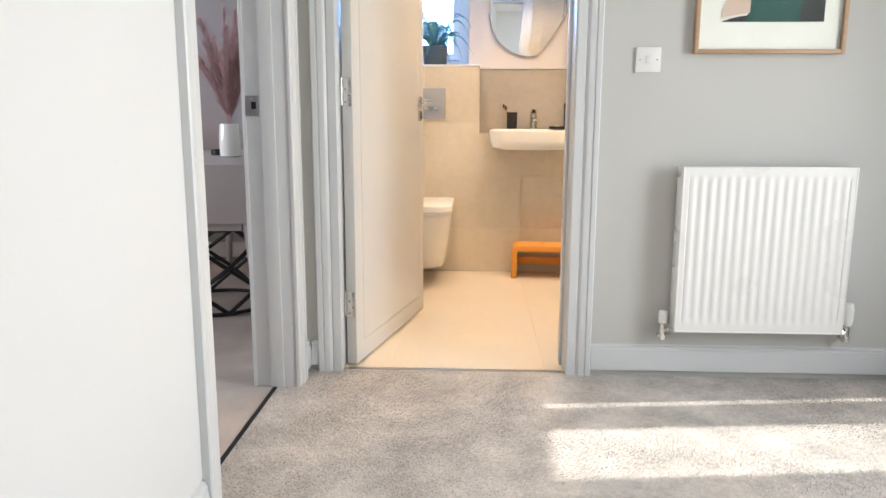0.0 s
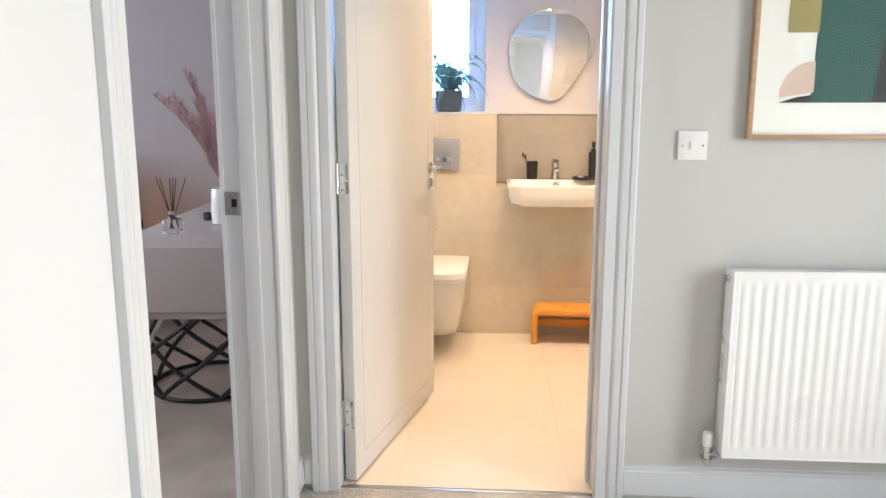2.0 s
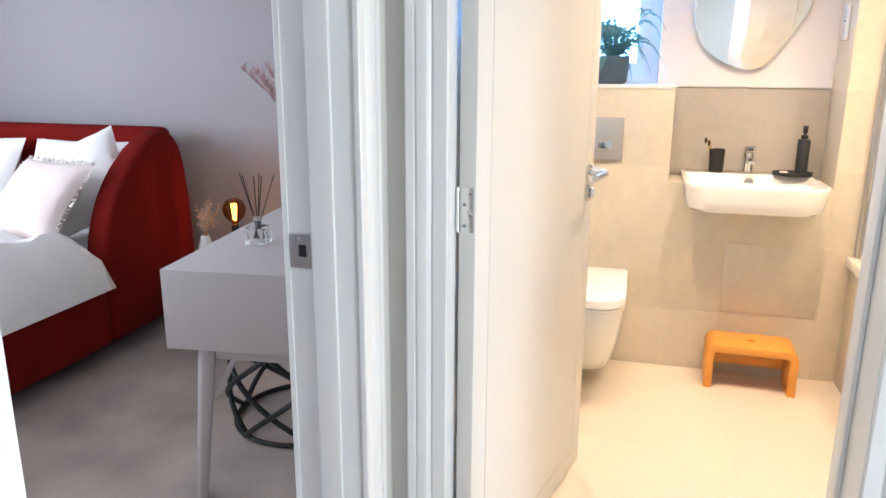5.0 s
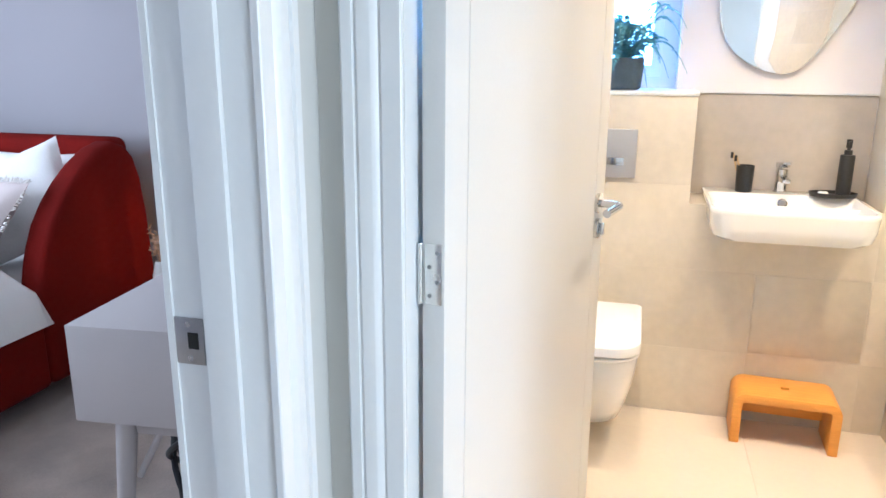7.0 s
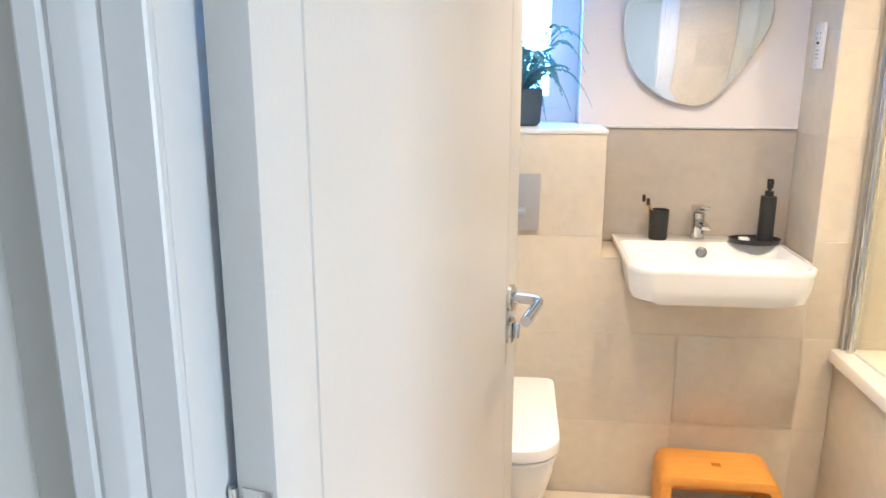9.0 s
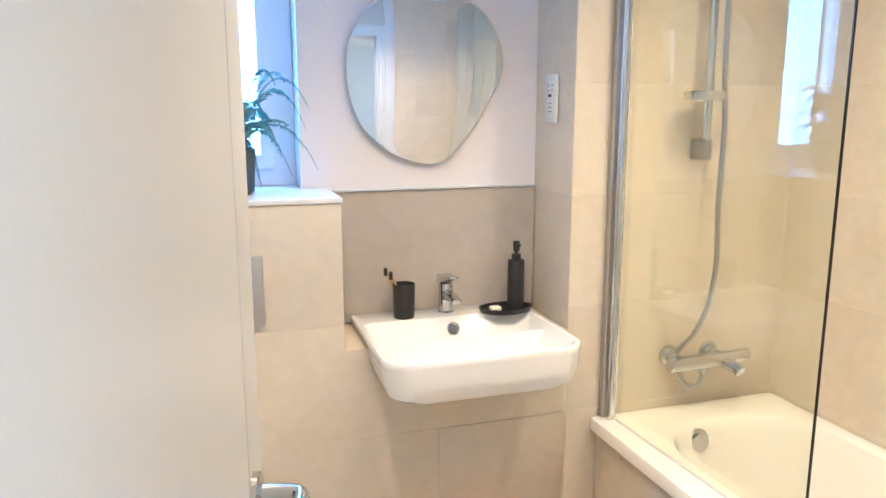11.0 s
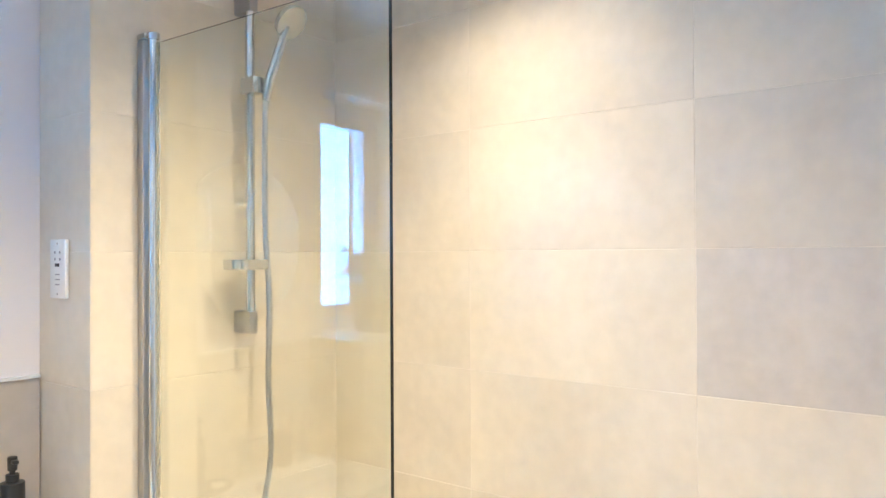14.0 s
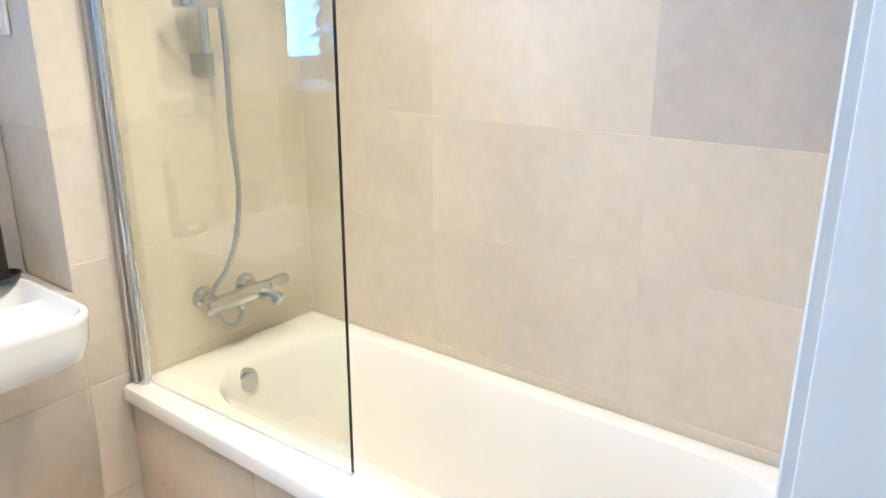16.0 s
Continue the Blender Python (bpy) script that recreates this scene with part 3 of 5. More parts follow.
def radiator():
    x0, x1, y0, y1, z0, z1 = 0.828, 1.430, 2.362, 2.392, 0.174, 0.776
    r = thing("radiator", "white ribbed panel radiator on brackets above the skirting", "radiator", base=((x0 + x1) / 2, 2.44, z0))
    bm = bmesh.new()
    n, cols = 18, 18 * 8
    xs = [x0 + 0.004 + (x1 - x0 - 0.008) * k / cols for k in range(cols + 1)]
    zs = [z0 + 0.004, z0 + 0.012, z0 + 0.03, z0 + 0.04, z0 + 0.052, z0 + 0.065, z1 - 0.065, z1 - 0.052, z1 - 0.04, z1 - 0.03, z1 - 0.012, z1 - 0.004]
    amp = [0, 0, 0, 0.25, 0.75, 1, 1, 0.75, 0.25, 0, 0, 0]
    rows = []
    for z, a in zip(zs, amp):
        row = []
        for k, x in enumerate(xs):
            ph = (k / 8.0) % 1.0
            c = 0.5 - 0.5 * math.cos(2 * math.pi * ph)
            c = min(1.0, max(0.0, (c - 0.25) * 1.9))
            edge = 0.0 if 4 < k < cols - 4 else 1.0
            row.append(bm.verts.new((x, y0 + 0.0042 * a * (1 - edge) * c, z)))
        rows.append(row)
    for a, b in zip(rows, rows[1:]):
        for i in range(cols):
            bm.faces.new((a[i], a[i + 1], b[i + 1], b[i]))
    part("front_panel", bm, RADP, r)
    part("rim", boxes((x0, x0 + 0.006, y0 - 0.002, y0 + 0.014, z0, z1), (x1 - 0.006, x1, y0 - 0.002, y0 + 0.014, z0, z1),
                      (x0 + 0.006, x1 - 0.006, y0 - 0.002, y0 + 0.014, z1 - 0.006, z1), (x0 + 0.006, x1 - 0.006, y0 - 0.002, y0 + 0.014, z0, z0 + 0.006), bevel=0.002), RADP, r)
    for xa in (x0, x1 - 0.004):
        part("side_panel", boxes((xa, xa + 0.004, y0 + 0.014, 2.436, z0 + 0.008, z1 - 0.004), bevel=0.0015), RADP, r)
    rows = [(x0 + 0.004, x1 - 0.004, y, y + 0.004, z1 - 0.012, z1 - 0.006) for y in (2.386, 2.398, 2.410, 2.422)]
    part("top_grille", boxes(*rows), RADP, r)
    part("back_panel", boxes((x0 + 0.005, x1 - 0.005, 2.424, 2.434, z0 + 0.01, z1 - 0.014)), RADP, r)
    part("bracket", boxes((x0 + 0.10, x0 + 0.13, 2.434, 2.4498, z0 + 0.06, z1 - 0.06)), RADP, r)
    part("bracket", boxes((x1 - 0.13, x1 - 0.10, 2.434, 2.4498, z0 + 0.06, z1 - 0.06)), RADP, r)
    bm = bmesh.new()
    rod(bm, (x0 - 0.001, 2.400, z1 - 0.030), (x0 - 0.010, 2.400, z1 - 0.030), 0.011, n=16)
    part("air_vent_plug", bm, HINGE, r, "metal bleed plug")
    for s, xa, tall in ((-1, x0, 0.045), (1, x1, 0.085)):
        bm = bmesh.new()
        xv = xa + s * 0.032
        rod(bm, (xa, 2.400, 0.170), (xv, 2.400, 0.170), 0.010)
        rod(bm, (xa + s * 0.006, 2.400, 0.170), (xa + s * 0.018, 2.400, 0.170), 0.015, n=6)
        rod(bm, (xv, 2.400, 0.135), (xv, 2.400, 0.200), 0.011)
        rod(bm, (xv, 2.400, 0.140), (xv, 2.400, 0.155), 0.016, n=6)
        v = part("valve", bm, CHROME, r, "chrome radiator valve")
        bm = bmesh.new()
        rod(bm, (xv, 2.400, 0.140), (xv, 2.4498, 0.140), 0.0075)
        part("pipe", bm, CHROME, v)
        bm = bmesh.new()
        lathe(bm, [(0.013, 0), (0.016, 0.004), (0.016 if s < 0 else 0.021, tall * 0.25), (0.0165 if s < 0 else 0.021, tall * 0.75), (0.015, tall), (0.003, tall + 0.002)], (xv, 2.400, 0.198), 16)
        part("valve_cap", bm, WHITE_PL, v, "white plastic valve cap")
    return r


radiator()


def light_switch():
    s = thing("light_switch", "white plastic light switch on the hall wall", "light switch", base=(0.704, 2.45, 1.13))
    plate = part("plate", boxes((0.661, 0.748, 2.4405, 2.4498, 1.101, 1.188), bevel=0.002), WHITE_PL, s)
    part("rocker", boxes((0.696, 0.713, 2.4365, 2.4403, 1.131, 1.158), bevel=0.0015), WHITE_PL, s)
    for x in (0.674, 0.735):
        bm = bmesh.new()
        rod(bm, (x, 2.4404, 1.1445), (x, 2.4394, 1.1445), 0.0030, n=10)
        part("screw", bm, HINGE, plate)


light_switch()


def picture(name_label, m, w, h, art=True):
    """Framed print; local x along the wall, y out of the wall is negative, z up; origin at the lower middle."""
    p = thing("framed_picture", name_label, "picture")
    t, f = 0.028, 0.014
    part("frame", boxes((-w / 2, -w / 2 + f, -t, -0.001, 0, h), (w / 2 - f, w / 2, -t, -0.001, 0, h), (-w / 2 + f, w / 2 - f, -t, -0.001, 0, f),
                        (-w / 2 + f, w / 2 - f, -t, -0.001, h - f, h), bevel=0.0015), OAK, p, "thin pale oak frame")
    part("mount", boxes((-w / 2 + f, w / 2 - f, -0.012, -0.004, f, h - f)), MAT, p, "cream mount card")
    if art:
        a0, a1, b0, b1 = -0.170, 0.181, 0.107, h - 0.107
        k = -0.0124
        part("print", boxes((a0, a1, k, -0.0121, b0, b1)), MAT, p, "abstract print on cream paper")
        bm = bmesh.new()
        extrude_outline(bm, [(a0 + 0.09, k - 0.0006, b0), (a1 - 0.055, k - 0.0006, b0 + 0.0), (a1 - 0.012, k - 0.0006, b1), (a0 + 0.105, k - 0.0006, b1)], (0, 0.0004, 0))
        part("green_field", bm, ART_GREEN, p, "bottle green field")
        bm = bmesh.new()
        extrude_outline(bm, [(a1 - 0.085, k - 0.0014, b0), (a1, k - 0.0014, b0), (a1, k - 0.0014, b1), (a1 - 0.03, k - 0.0014, b1)], (0, 0.0004, 0))
        part("black_field", bm, ART_BLACK, p, "black field")
        bm = bmesh.new()
        arc = [(a0 + 0.098 * (1 - math.cos(radians(q))), k - 0.0014, b0 + 0.014 + 0.105 * math.sin(radians(q))) for q in range(0, 91, 9)]
        extrude_outline(bm, arc + [(a0 + 0.098, k - 0.0014, b0 + 0.03)], (0, 0.0004, 0))
        part("blush_arch", bm, ART_PINK, p, "blush pink arch")
        bm = bmesh.new()
        extrude_outline(bm, [(a0, k - 0.0022, b0), (a0 + 0.09, k - 0.0022, b0), (a0 + 0.09, k - 0.0022, b0 + 0.022), (a0 + 0.05, k - 0.0022, b0 + 0.016)], (0, 0.0004, 0))
        part("dark_curve", bm, ART_BLACK, p, "dark curved shape")
        part("olive_field", boxes((a0 + 0.012, a0 + 0.10, k - 0.0016, k - 0.0012, b0 + 0.200, b0 + 0.36)), ART_OLIVE, p, "olive field")
    gl = part("glazing", boxes((-w / 2 + f, w / 2 - f, -0.0185, -0.0165, f, h - f)), GLASS, p, "picture glass")
    gl.visible_shadow = False
    p.matrix_world = m
    return p


picture("abstract green and blush print in a pale oak frame", pose(1.113, 2.4485, 1.164), 0.514, 0.72)
picture("oak-framed picture on the pale side wall", pose(-0.5385, 0.650, 1.154, 0, 0, 90), 0.50, 0.70, art=False)


def carpet_pile(x0, x1, y0, y1, z, step):
    """Tufts that lean with the brushing of the pile; one joined mesh."""
    rs = np.random.RandomState(4)
    gx, gy = np.meshgrid(np.arange(x0, x1, step), np.arange(y0, y1, step), indexing="ij")
    px, py = (g.ravel() + rs.uniform(-0.45, 0.45, g.size) * step for g in (gx, gy))
    turn = 1.7 * np.sin(2.3 * px + 1.1 * np.sin(3.1 * py)) + 1.3 * np.sin(4.7 * py + 2.0 * np.sin(1.9 * px)) + rs.uniform(-0.9, 0.9, px.size)
    lean = 0.005 * (0.5 + 0.5 * np.sin(5.3 * px + 3.7 * py + np.sin(7.1 * py))) + rs.uniform(0.0, 0.003, px.size)
    tall = rs.uniform(0.0015, 0.0042, px.size)
    tip = np.stack([px + lean * np.cos(turn), py + lean * np.sin(turn), z + tall], 1)
    rows = [tip]
    for k in range(3):
        a = turn + k * 2.0944
        rows.append(np.stack([px + 0.0062 * np.cos(a), py + 0.0062 * np.sin(a), np.full(px.size, z)], 1))
    verts = np.stack(rows, 1).reshape(-1, 3)
    base = np.arange(px.size)[:, None] * 4
    faces = np.concatenate([base + np.array(f) for f in ((0, 1, 2), (0, 2, 3), (0, 3, 1))])
    me = bpy.data.meshes.new("carpet_pile")
    me.from_pydata(verts.tolist(), [], faces.tolist())
    me.materials.append(CARPET)
    ob = new("carpet_pile", me)
    ob.parent = floor
    return tagged(ob, "brushed cut pile of the grey-beige carpet", kind="stuff")


carpet_pile(-0.603, 2.29, 0.95, 2.456, -0.0251, 0.0075)


# ---- bathroom ----
def bath():
    x0, x1, y0, y1, zt = 0.868, 1.546, 2.662, 4.3185, 0.552
    b = thing("bathtub", "white acrylic bathtub with a tiled side panel", "bathtub", base=(1.2, 3.45, 0))
    cx, cy, hx, hy = (x0 + x1) / 2, (y0 + y1) / 2, (x1 - x0) / 2, (y1 - y0) / 2
    icx, icy, ihx, ihy = 1.243, 3.48, 0.250, 0.715
    bm = bmesh.new()
    loft(bm, [rrect(cx, cy, hx - 0.012, hy - 0.004, 0.01, zt - 0.042, 8), rrect(cx, cy, hx, hy, 0.012, zt - 0.038, 8), rrect(cx, cy, hx, hy, 0.012, zt - 0.008, 8),
              rrect(cx, cy, hx - 0.004, hy - 0.004, 0.012, zt - 0.001, 8), rrect(cx, cy, hx - 0.010, hy - 0.010, 0.012, zt, 8),
              rrect(icx, icy, ihx + 0.012, ihy + 0.012, 0.20, zt, 8), rrect(icx, icy, ihx, ihy, 0.195, zt - 0.006, 8), rrect(icx, icy, ihx - 0.012, ihy - 0.015, 0.185, zt - 0.03, 8),
              rrect(icx, icy, ihx - 0.025, ihy - 0.035, 0.175, zt - 0.12, 8), rrect(icx, icy, ihx - 0.045, ihy - 0.075, 0.16, zt - 0.30, 8),
              rrect(icx, icy, ihx - 0.075, ihy - 0.12, 0.11, zt - 0.375, 8), rrect(icx, icy, ihx - 0.13, ihy - 0.19, 0.09, zt - 0.395, 8)], False, True)
    part("tub", bm, ACRYLIC, b, "glossy white tub")
    pb = part("side_panel", boxes((0.8984, 0.915, 2.662, 4.3185, -0.025, 0.509)), GROUT, b, "tiled bath panel")
    for ya, yb in ((2.664, 3.2075), (3.209, 3.8095), (3.811, 4.317)):
        part("tile", boxes((0.890, 0.8982, ya, yb, -0.022, 0.507), bevel=0.0015), TILE, pb)
    bm = bmesh.new()
    lathe(bm, [(0.040, 0), (0.040, 0.006), (0.034, 0.012), (0.033, 0.014), (0.002, 0.0145)], (1.160, 4.180, 0.492), 24, aim((0, -1, 0.10)))
    o = part("overflow", bm, CHROME, b, "round chrome bath overflow")
    bm = bmesh.new()
    lathe(bm, [(0.028, 0), (0.028, 0.008), (0.002, 0.009)], (1.160, 4.166, 0.4935), 20, aim((0, -1, 0.10)))
    part("knob", bm, CHROME, o)
    return b


bath()


def basin():
    b = thing("basin", "white ceramic semi-recessed wash basin", "basin", base=(0.475, 4.2, 0.74))
    cx, hx = 0.456, 0.276
    y0, y1, zt = 4.078, 4.564, 0.866
    cy, hy = (y0 + y1) / 2, (y1 - y0) / 2
    fy, fh = 4.196, 0.110
    bm = bmesh.new()
    loft(bm, [rrect(cx, cy, hx - 0.006, hy - 0.002, 0.012, 0.8385, 8, front=0.074), rrect(cx, cy, hx - 0.001, hy, 0.012, 0.845, 8, front=0.078), rrect(cx, cy, hx, hy, 0.012, zt - 0.006, 8, front=0.078),
              rrect(cx, cy, hx - 0.002, hy - 0.002, 0.012, zt - 0.0015, 8, front=0.078), rrect(cx, cy, hx - 0.006, hy - 0.006, 0.012, zt, 8, front=0.075),
              rrect(cx, cy - 0.045, hx - 0.013, hy - 0.058, 0.035, zt - 0.0005, 8, front=0.072), rrect(cx, cy - 0.045, hx - 0.018, hy - 0.063, 0.035, zt - 0.007, 8, front=0.068),
              rrect(cx, cy - 0.047, hx - 0.040, hy - 0.088, 0.05, zt - 0.05, 8, front=0.065), rrect(cx, cy - 0.05, hx - 0.10, hy - 0.135, 0.06, zt - 0.085, 8, front=0.06),
              rrect(cx, cy - 0.05, 0.03, 0.03, 0.028, zt - 0.095, 8, front=0.028)], False, True)
    part("bowl", bm, CERAMIC, b)
    bm = bmesh.new()
    loft(bm, [rrect(cx, fy, hx - 0.035, fh - 0.012, 0.02, 0.752, 8, front=0.075), rrect(cx, fy, hx - 0.018, fh - 0.001, 0.012, 0.764, 8, front=0.074),
              rrect(cx, fy, hx - 0.006, fh + 0.006, 0.006, 0.80, 8, front=0.078), rrect(cx, fy, hx - 0.002, fh + 0.008, 0.004, 0.846, 8, front=0.078)], True, False)
    part("apron", bm, CERAMIC, b)
    bm = bmesh.new()
    lathe(bm, [(0.0195, 0), (0.0195, 0.003), (0.016, 0.005), (0.013, 0.002)], (0.467, 4.437, 0.834), 20, aim((0, -0.9, 0.45)))
    part("overflow_ring", bm, CHROME, b, "small chrome overflow ring")
    bm = bmesh.new()
    lathe(bm, [(0.030, 0), (0.030, 0.004), (0.022, 0.007), (0.002, 0.008)], (cx, cy - 0.05, 0.7712), 20)
    part("waste", bm, CHROME, b, "chrome basin waste")


basin()


def basin_tap():
    x, y, z = 0.467, 4.512, 0.866
    t = thing("basin_mixer_tap", "chrome single-lever mixer tap on the basin", "tap", base=(x, y, z))
    bm = bmesh.new()
    lathe(bm, [(0.025, 0), (0.025, 0.004), (0.022, 0.007), (0.0215, 0.06), (0.0225, 0.085), (0.021, 0.092), (0.002, 0.093)], (x, y, z), 22)
    part("body", bm, CHROME, t)
    bm = bmesh.new()
    loft(bm, [[(x + sx * w, y - d, z + zc + sz * h) for sx, sz in ((-1, -1), (1, -1), (1, 1), (-1, 1))] for d, zc, w, h in ((0.012, 0.056, 0.017, 0.014), (0.06, 0.060, 0.016, 0.010), (0.112, 0.058, 0.015, 0.007))])
    bmesh.ops.bevel(bm, geom=bm.edges[:], offset=0.004, segments=2, profile=0.5, affect="EDGES")
    part("spout", bm, CHROME, t)
    bm = bmesh.new()
    loft(bm, [[(x + sx * w, y - d, z + zc + sz * h) for sx, sz in ((-1, -1), (1, -1), (1, 1), (-1, 1))] for d, zc, w, h in ((-0.024, 0.104, 0.021, 0.011), (0.03, 0.110, 0.020, 0.008), (0.085, 0.124, 0.014, 0.004))])
    bmesh.ops.bevel(bm, geom=bm.edges[:], offset=0.003, segments=2, profile=0.5, affect="EDGES")
    part("lever", bm, CHROME, t)


basin_tap()


def tumbler():
    x, y, z = 0.330, 4.492, 0.866
    c = thing("toothbrush_cup", "matt black ribbed toothbrush cup on the basin", "cup", base=(x, y, z))
    bm = bmesh.new()
    lathe(bm, [(0.029, 0), (0.031, 0.002), (0.0335, 0.101), (0.0335, 0.103), (0.0310, 0.103), (0.0305, 0.099), (0.028, 0.006)], (x, y, z + 0.0005), 28)
    part("cup", bm, BLACK, c)
    for k, (dx, dy, lx, ly) in enumerate(((-0.008, 0.004, -0.050, 0.012), (0.006, -0.004, -0.036, 0.004))):
        b = thing("toothbrush", "bamboo toothbrush with dark bristles leaning in the cup", "toothbrush", base=(x + dx, y + dy, z + 0.008), group="toothbrushes in the cup")
        p0, p1 = Vector((x + dx, y + dy, z + 0.010)), Vector((x + lx, y + ly, z + 0.148 - 0.012 * k))
        bm = bmesh.new()
        tube(bm, [p0, p0.lerp(p1, 0.5), p0.lerp(p1, 0.85), p1], [0.005, 0.0045, 0.0035, 0.005], 8)
        part("handle", bm, STICK, b)
        bm = bmesh.new()
        q = p0.lerp(p1, 0.90)
        box(bm, q.x - 0.012, q.x - 0.002, q.y - 0.006, q.y + 0.004, q.z - 0.006, q.z + 0.018, bevel=0.002)
        part("bristles", bm, BLACK, b, "dark bristles")


tumbler()


def tray_and_bottle():
    x, y, z = 0.645, 4.462, 0.866
    bm = bmesh.new()
    n = 36
    loops = []
    for rx, h in ((0.075, 0.0005), (0.080, 0.002), (0.086, 0.017), (0.083, 0.0175), (0.077, 0.005), (0.01, 0.0045)):
        loops.append([(x + rx * math.cos(2 * math.pi * k / n), y + rx * 0.62 * math.sin(2 * math.pi * k / n), z + h) for k in range(n)])
    loft(bm, loops)
    thing("soap_tray", "oval matt black tray on the basin deck", "tray", bm, BLACK, base=(x, y, z))
    bm = bmesh.new()
    box(bm, x - 0.052, x - 0.018, y - 0.016, y + 0.014, z + 0.0055, z + 0.020, bevel=0.006, seg=3)
    thing("soap_bar", "small white soap bar in the black tray", "soap", bm, CERAMIC, base=(x - 0.035, y, z + 0.0055))
    bx, by, bz = x + 0.034, y + 0.004, z + 0.0056
    b = thing("soap_dispenser", "matt black pump soap bottle in the tray", "soap bottle", base=(bx, by, bz))
    bm = bmesh.new()
    lathe(bm, [(0.024, 0), (0.0258, 0.002), (0.0258, 0.151), (0.0245, 0.154), (0.014, 0.1555), (0.014, 0.172), (0.004, 0.173)], (bx, by, bz), 26)
    part("bottle", bm, BLACK, b)
    bm = bmesh.new()
    lathe(bm, [(0.006, 0.1725), (0.006, 0.180), (0.010, 0.181), (0.0105, 0.210), (0.009, 0.212), (0.001, 0.213)], (bx, by, bz), 18)
    pm = part("pump", bm, BLACK, b)
    part("nozzle", boxes((bx - 0.006, bx + 0.006, by - 0.022, by - 0.006, bz + 0.197, bz + 0.206), bevel=0.002), BLACK, pm)


tray_and_bottle()


def mirror():
    ctl = [(0.440, 1.829), (0.565, 1.800), (0.655, 1.715), (0.684, 1.605), (0.640, 1.505), (0.560, 1.385), (0.500, 1.328), (0.430, 1.318), (0.330, 1.352),
           (0.245, 1.430), (0.205, 1.560), (0.222, 1.690), (0.305, 1.790)]
    ctl = [(px - 0.020, pz + 0.001) for px, pz in ctl]
    n = len(ctl)
    out = []
    for i in range(n):
        p0, p1, p2, p3 = (Vector((*ctl[(i + k) % n], 0)) for k in (-1, 0, 1, 2))
        for k in range(6):
            t = k / 6
            out.append(0.5 * (2 * p1 + (p2 - p0) * t + (2 * p0 - 5 * p1 + 4 * p2 - p3) * t * t + (3 * p1 - p0 - 3 * p2 + p3) * t ** 3))
    c = Vector((0.425, 1.583, 0))
    m = thing("wall_mirror", "pebble-shaped frameless wall mirror above the basin", "mirror", base=(0.425, 4.58, 1.326))

    def lp(y, s):
        return [(c.x + (p.x - c.x) * s, y, c.y + (p.y - c.y) * s) for p in out]

    bm = bmesh.new()
    loft(bm, [lp(4.5795, 0.93), lp(4.561, 0.93)])
    part("backing", bm, BLACK, m, "dark backing board")
    bm = bmesh.new()
    loft(bm, [lp(4.5605, 1.0), lp(4.5570, 1.0), lp(4.5555, 0.968)])
    part("glass", bm, MIRROR, m)


mirror()


def shaver_socket():
    s = thing("shaver_socket", "white shaver socket on the tiled return", "socket", base=(0.7835, 4.455, 1.5))
    plate = part("plate", boxes((0.7740, 0.7830, 4.418, 4.495, 1.439, 1.579), bevel=0.0015), WHITE_PL, s)
    for yy, zz in ((4.444, 1.548), (4.469, 1.548), (4.444, 1.532), (4.469, 1.532)):
        bm = bmesh.new()
        rod(bm, (0.7739, yy, zz), (0.7734, yy, zz), 0.0035, n=10)
        part("pin_hole", bm, LABEL_GREY, plate)
    part("switch", boxes((0.7713, 0.7739, 4.447, 4.466, 1.514, 1.522), bevel=0.0008), BLACK, plate, "small dark switch")
    for zz in (1.494, 1.482, 1.470):
        part("print_line", boxes((0.7734, 0.7739, 4.445, 4.468, zz, zz + 0.003)), LABEL_GREY, plate)
    for zz in (1.449, 1.569):
        bm = bmesh.new()
        rod(bm, (0.7739, 4.4565, zz), (0.7731, 4.4565, zz), 0.003, n=10)
        part("screw", bm, HINGE, plate)


shaver_socket()


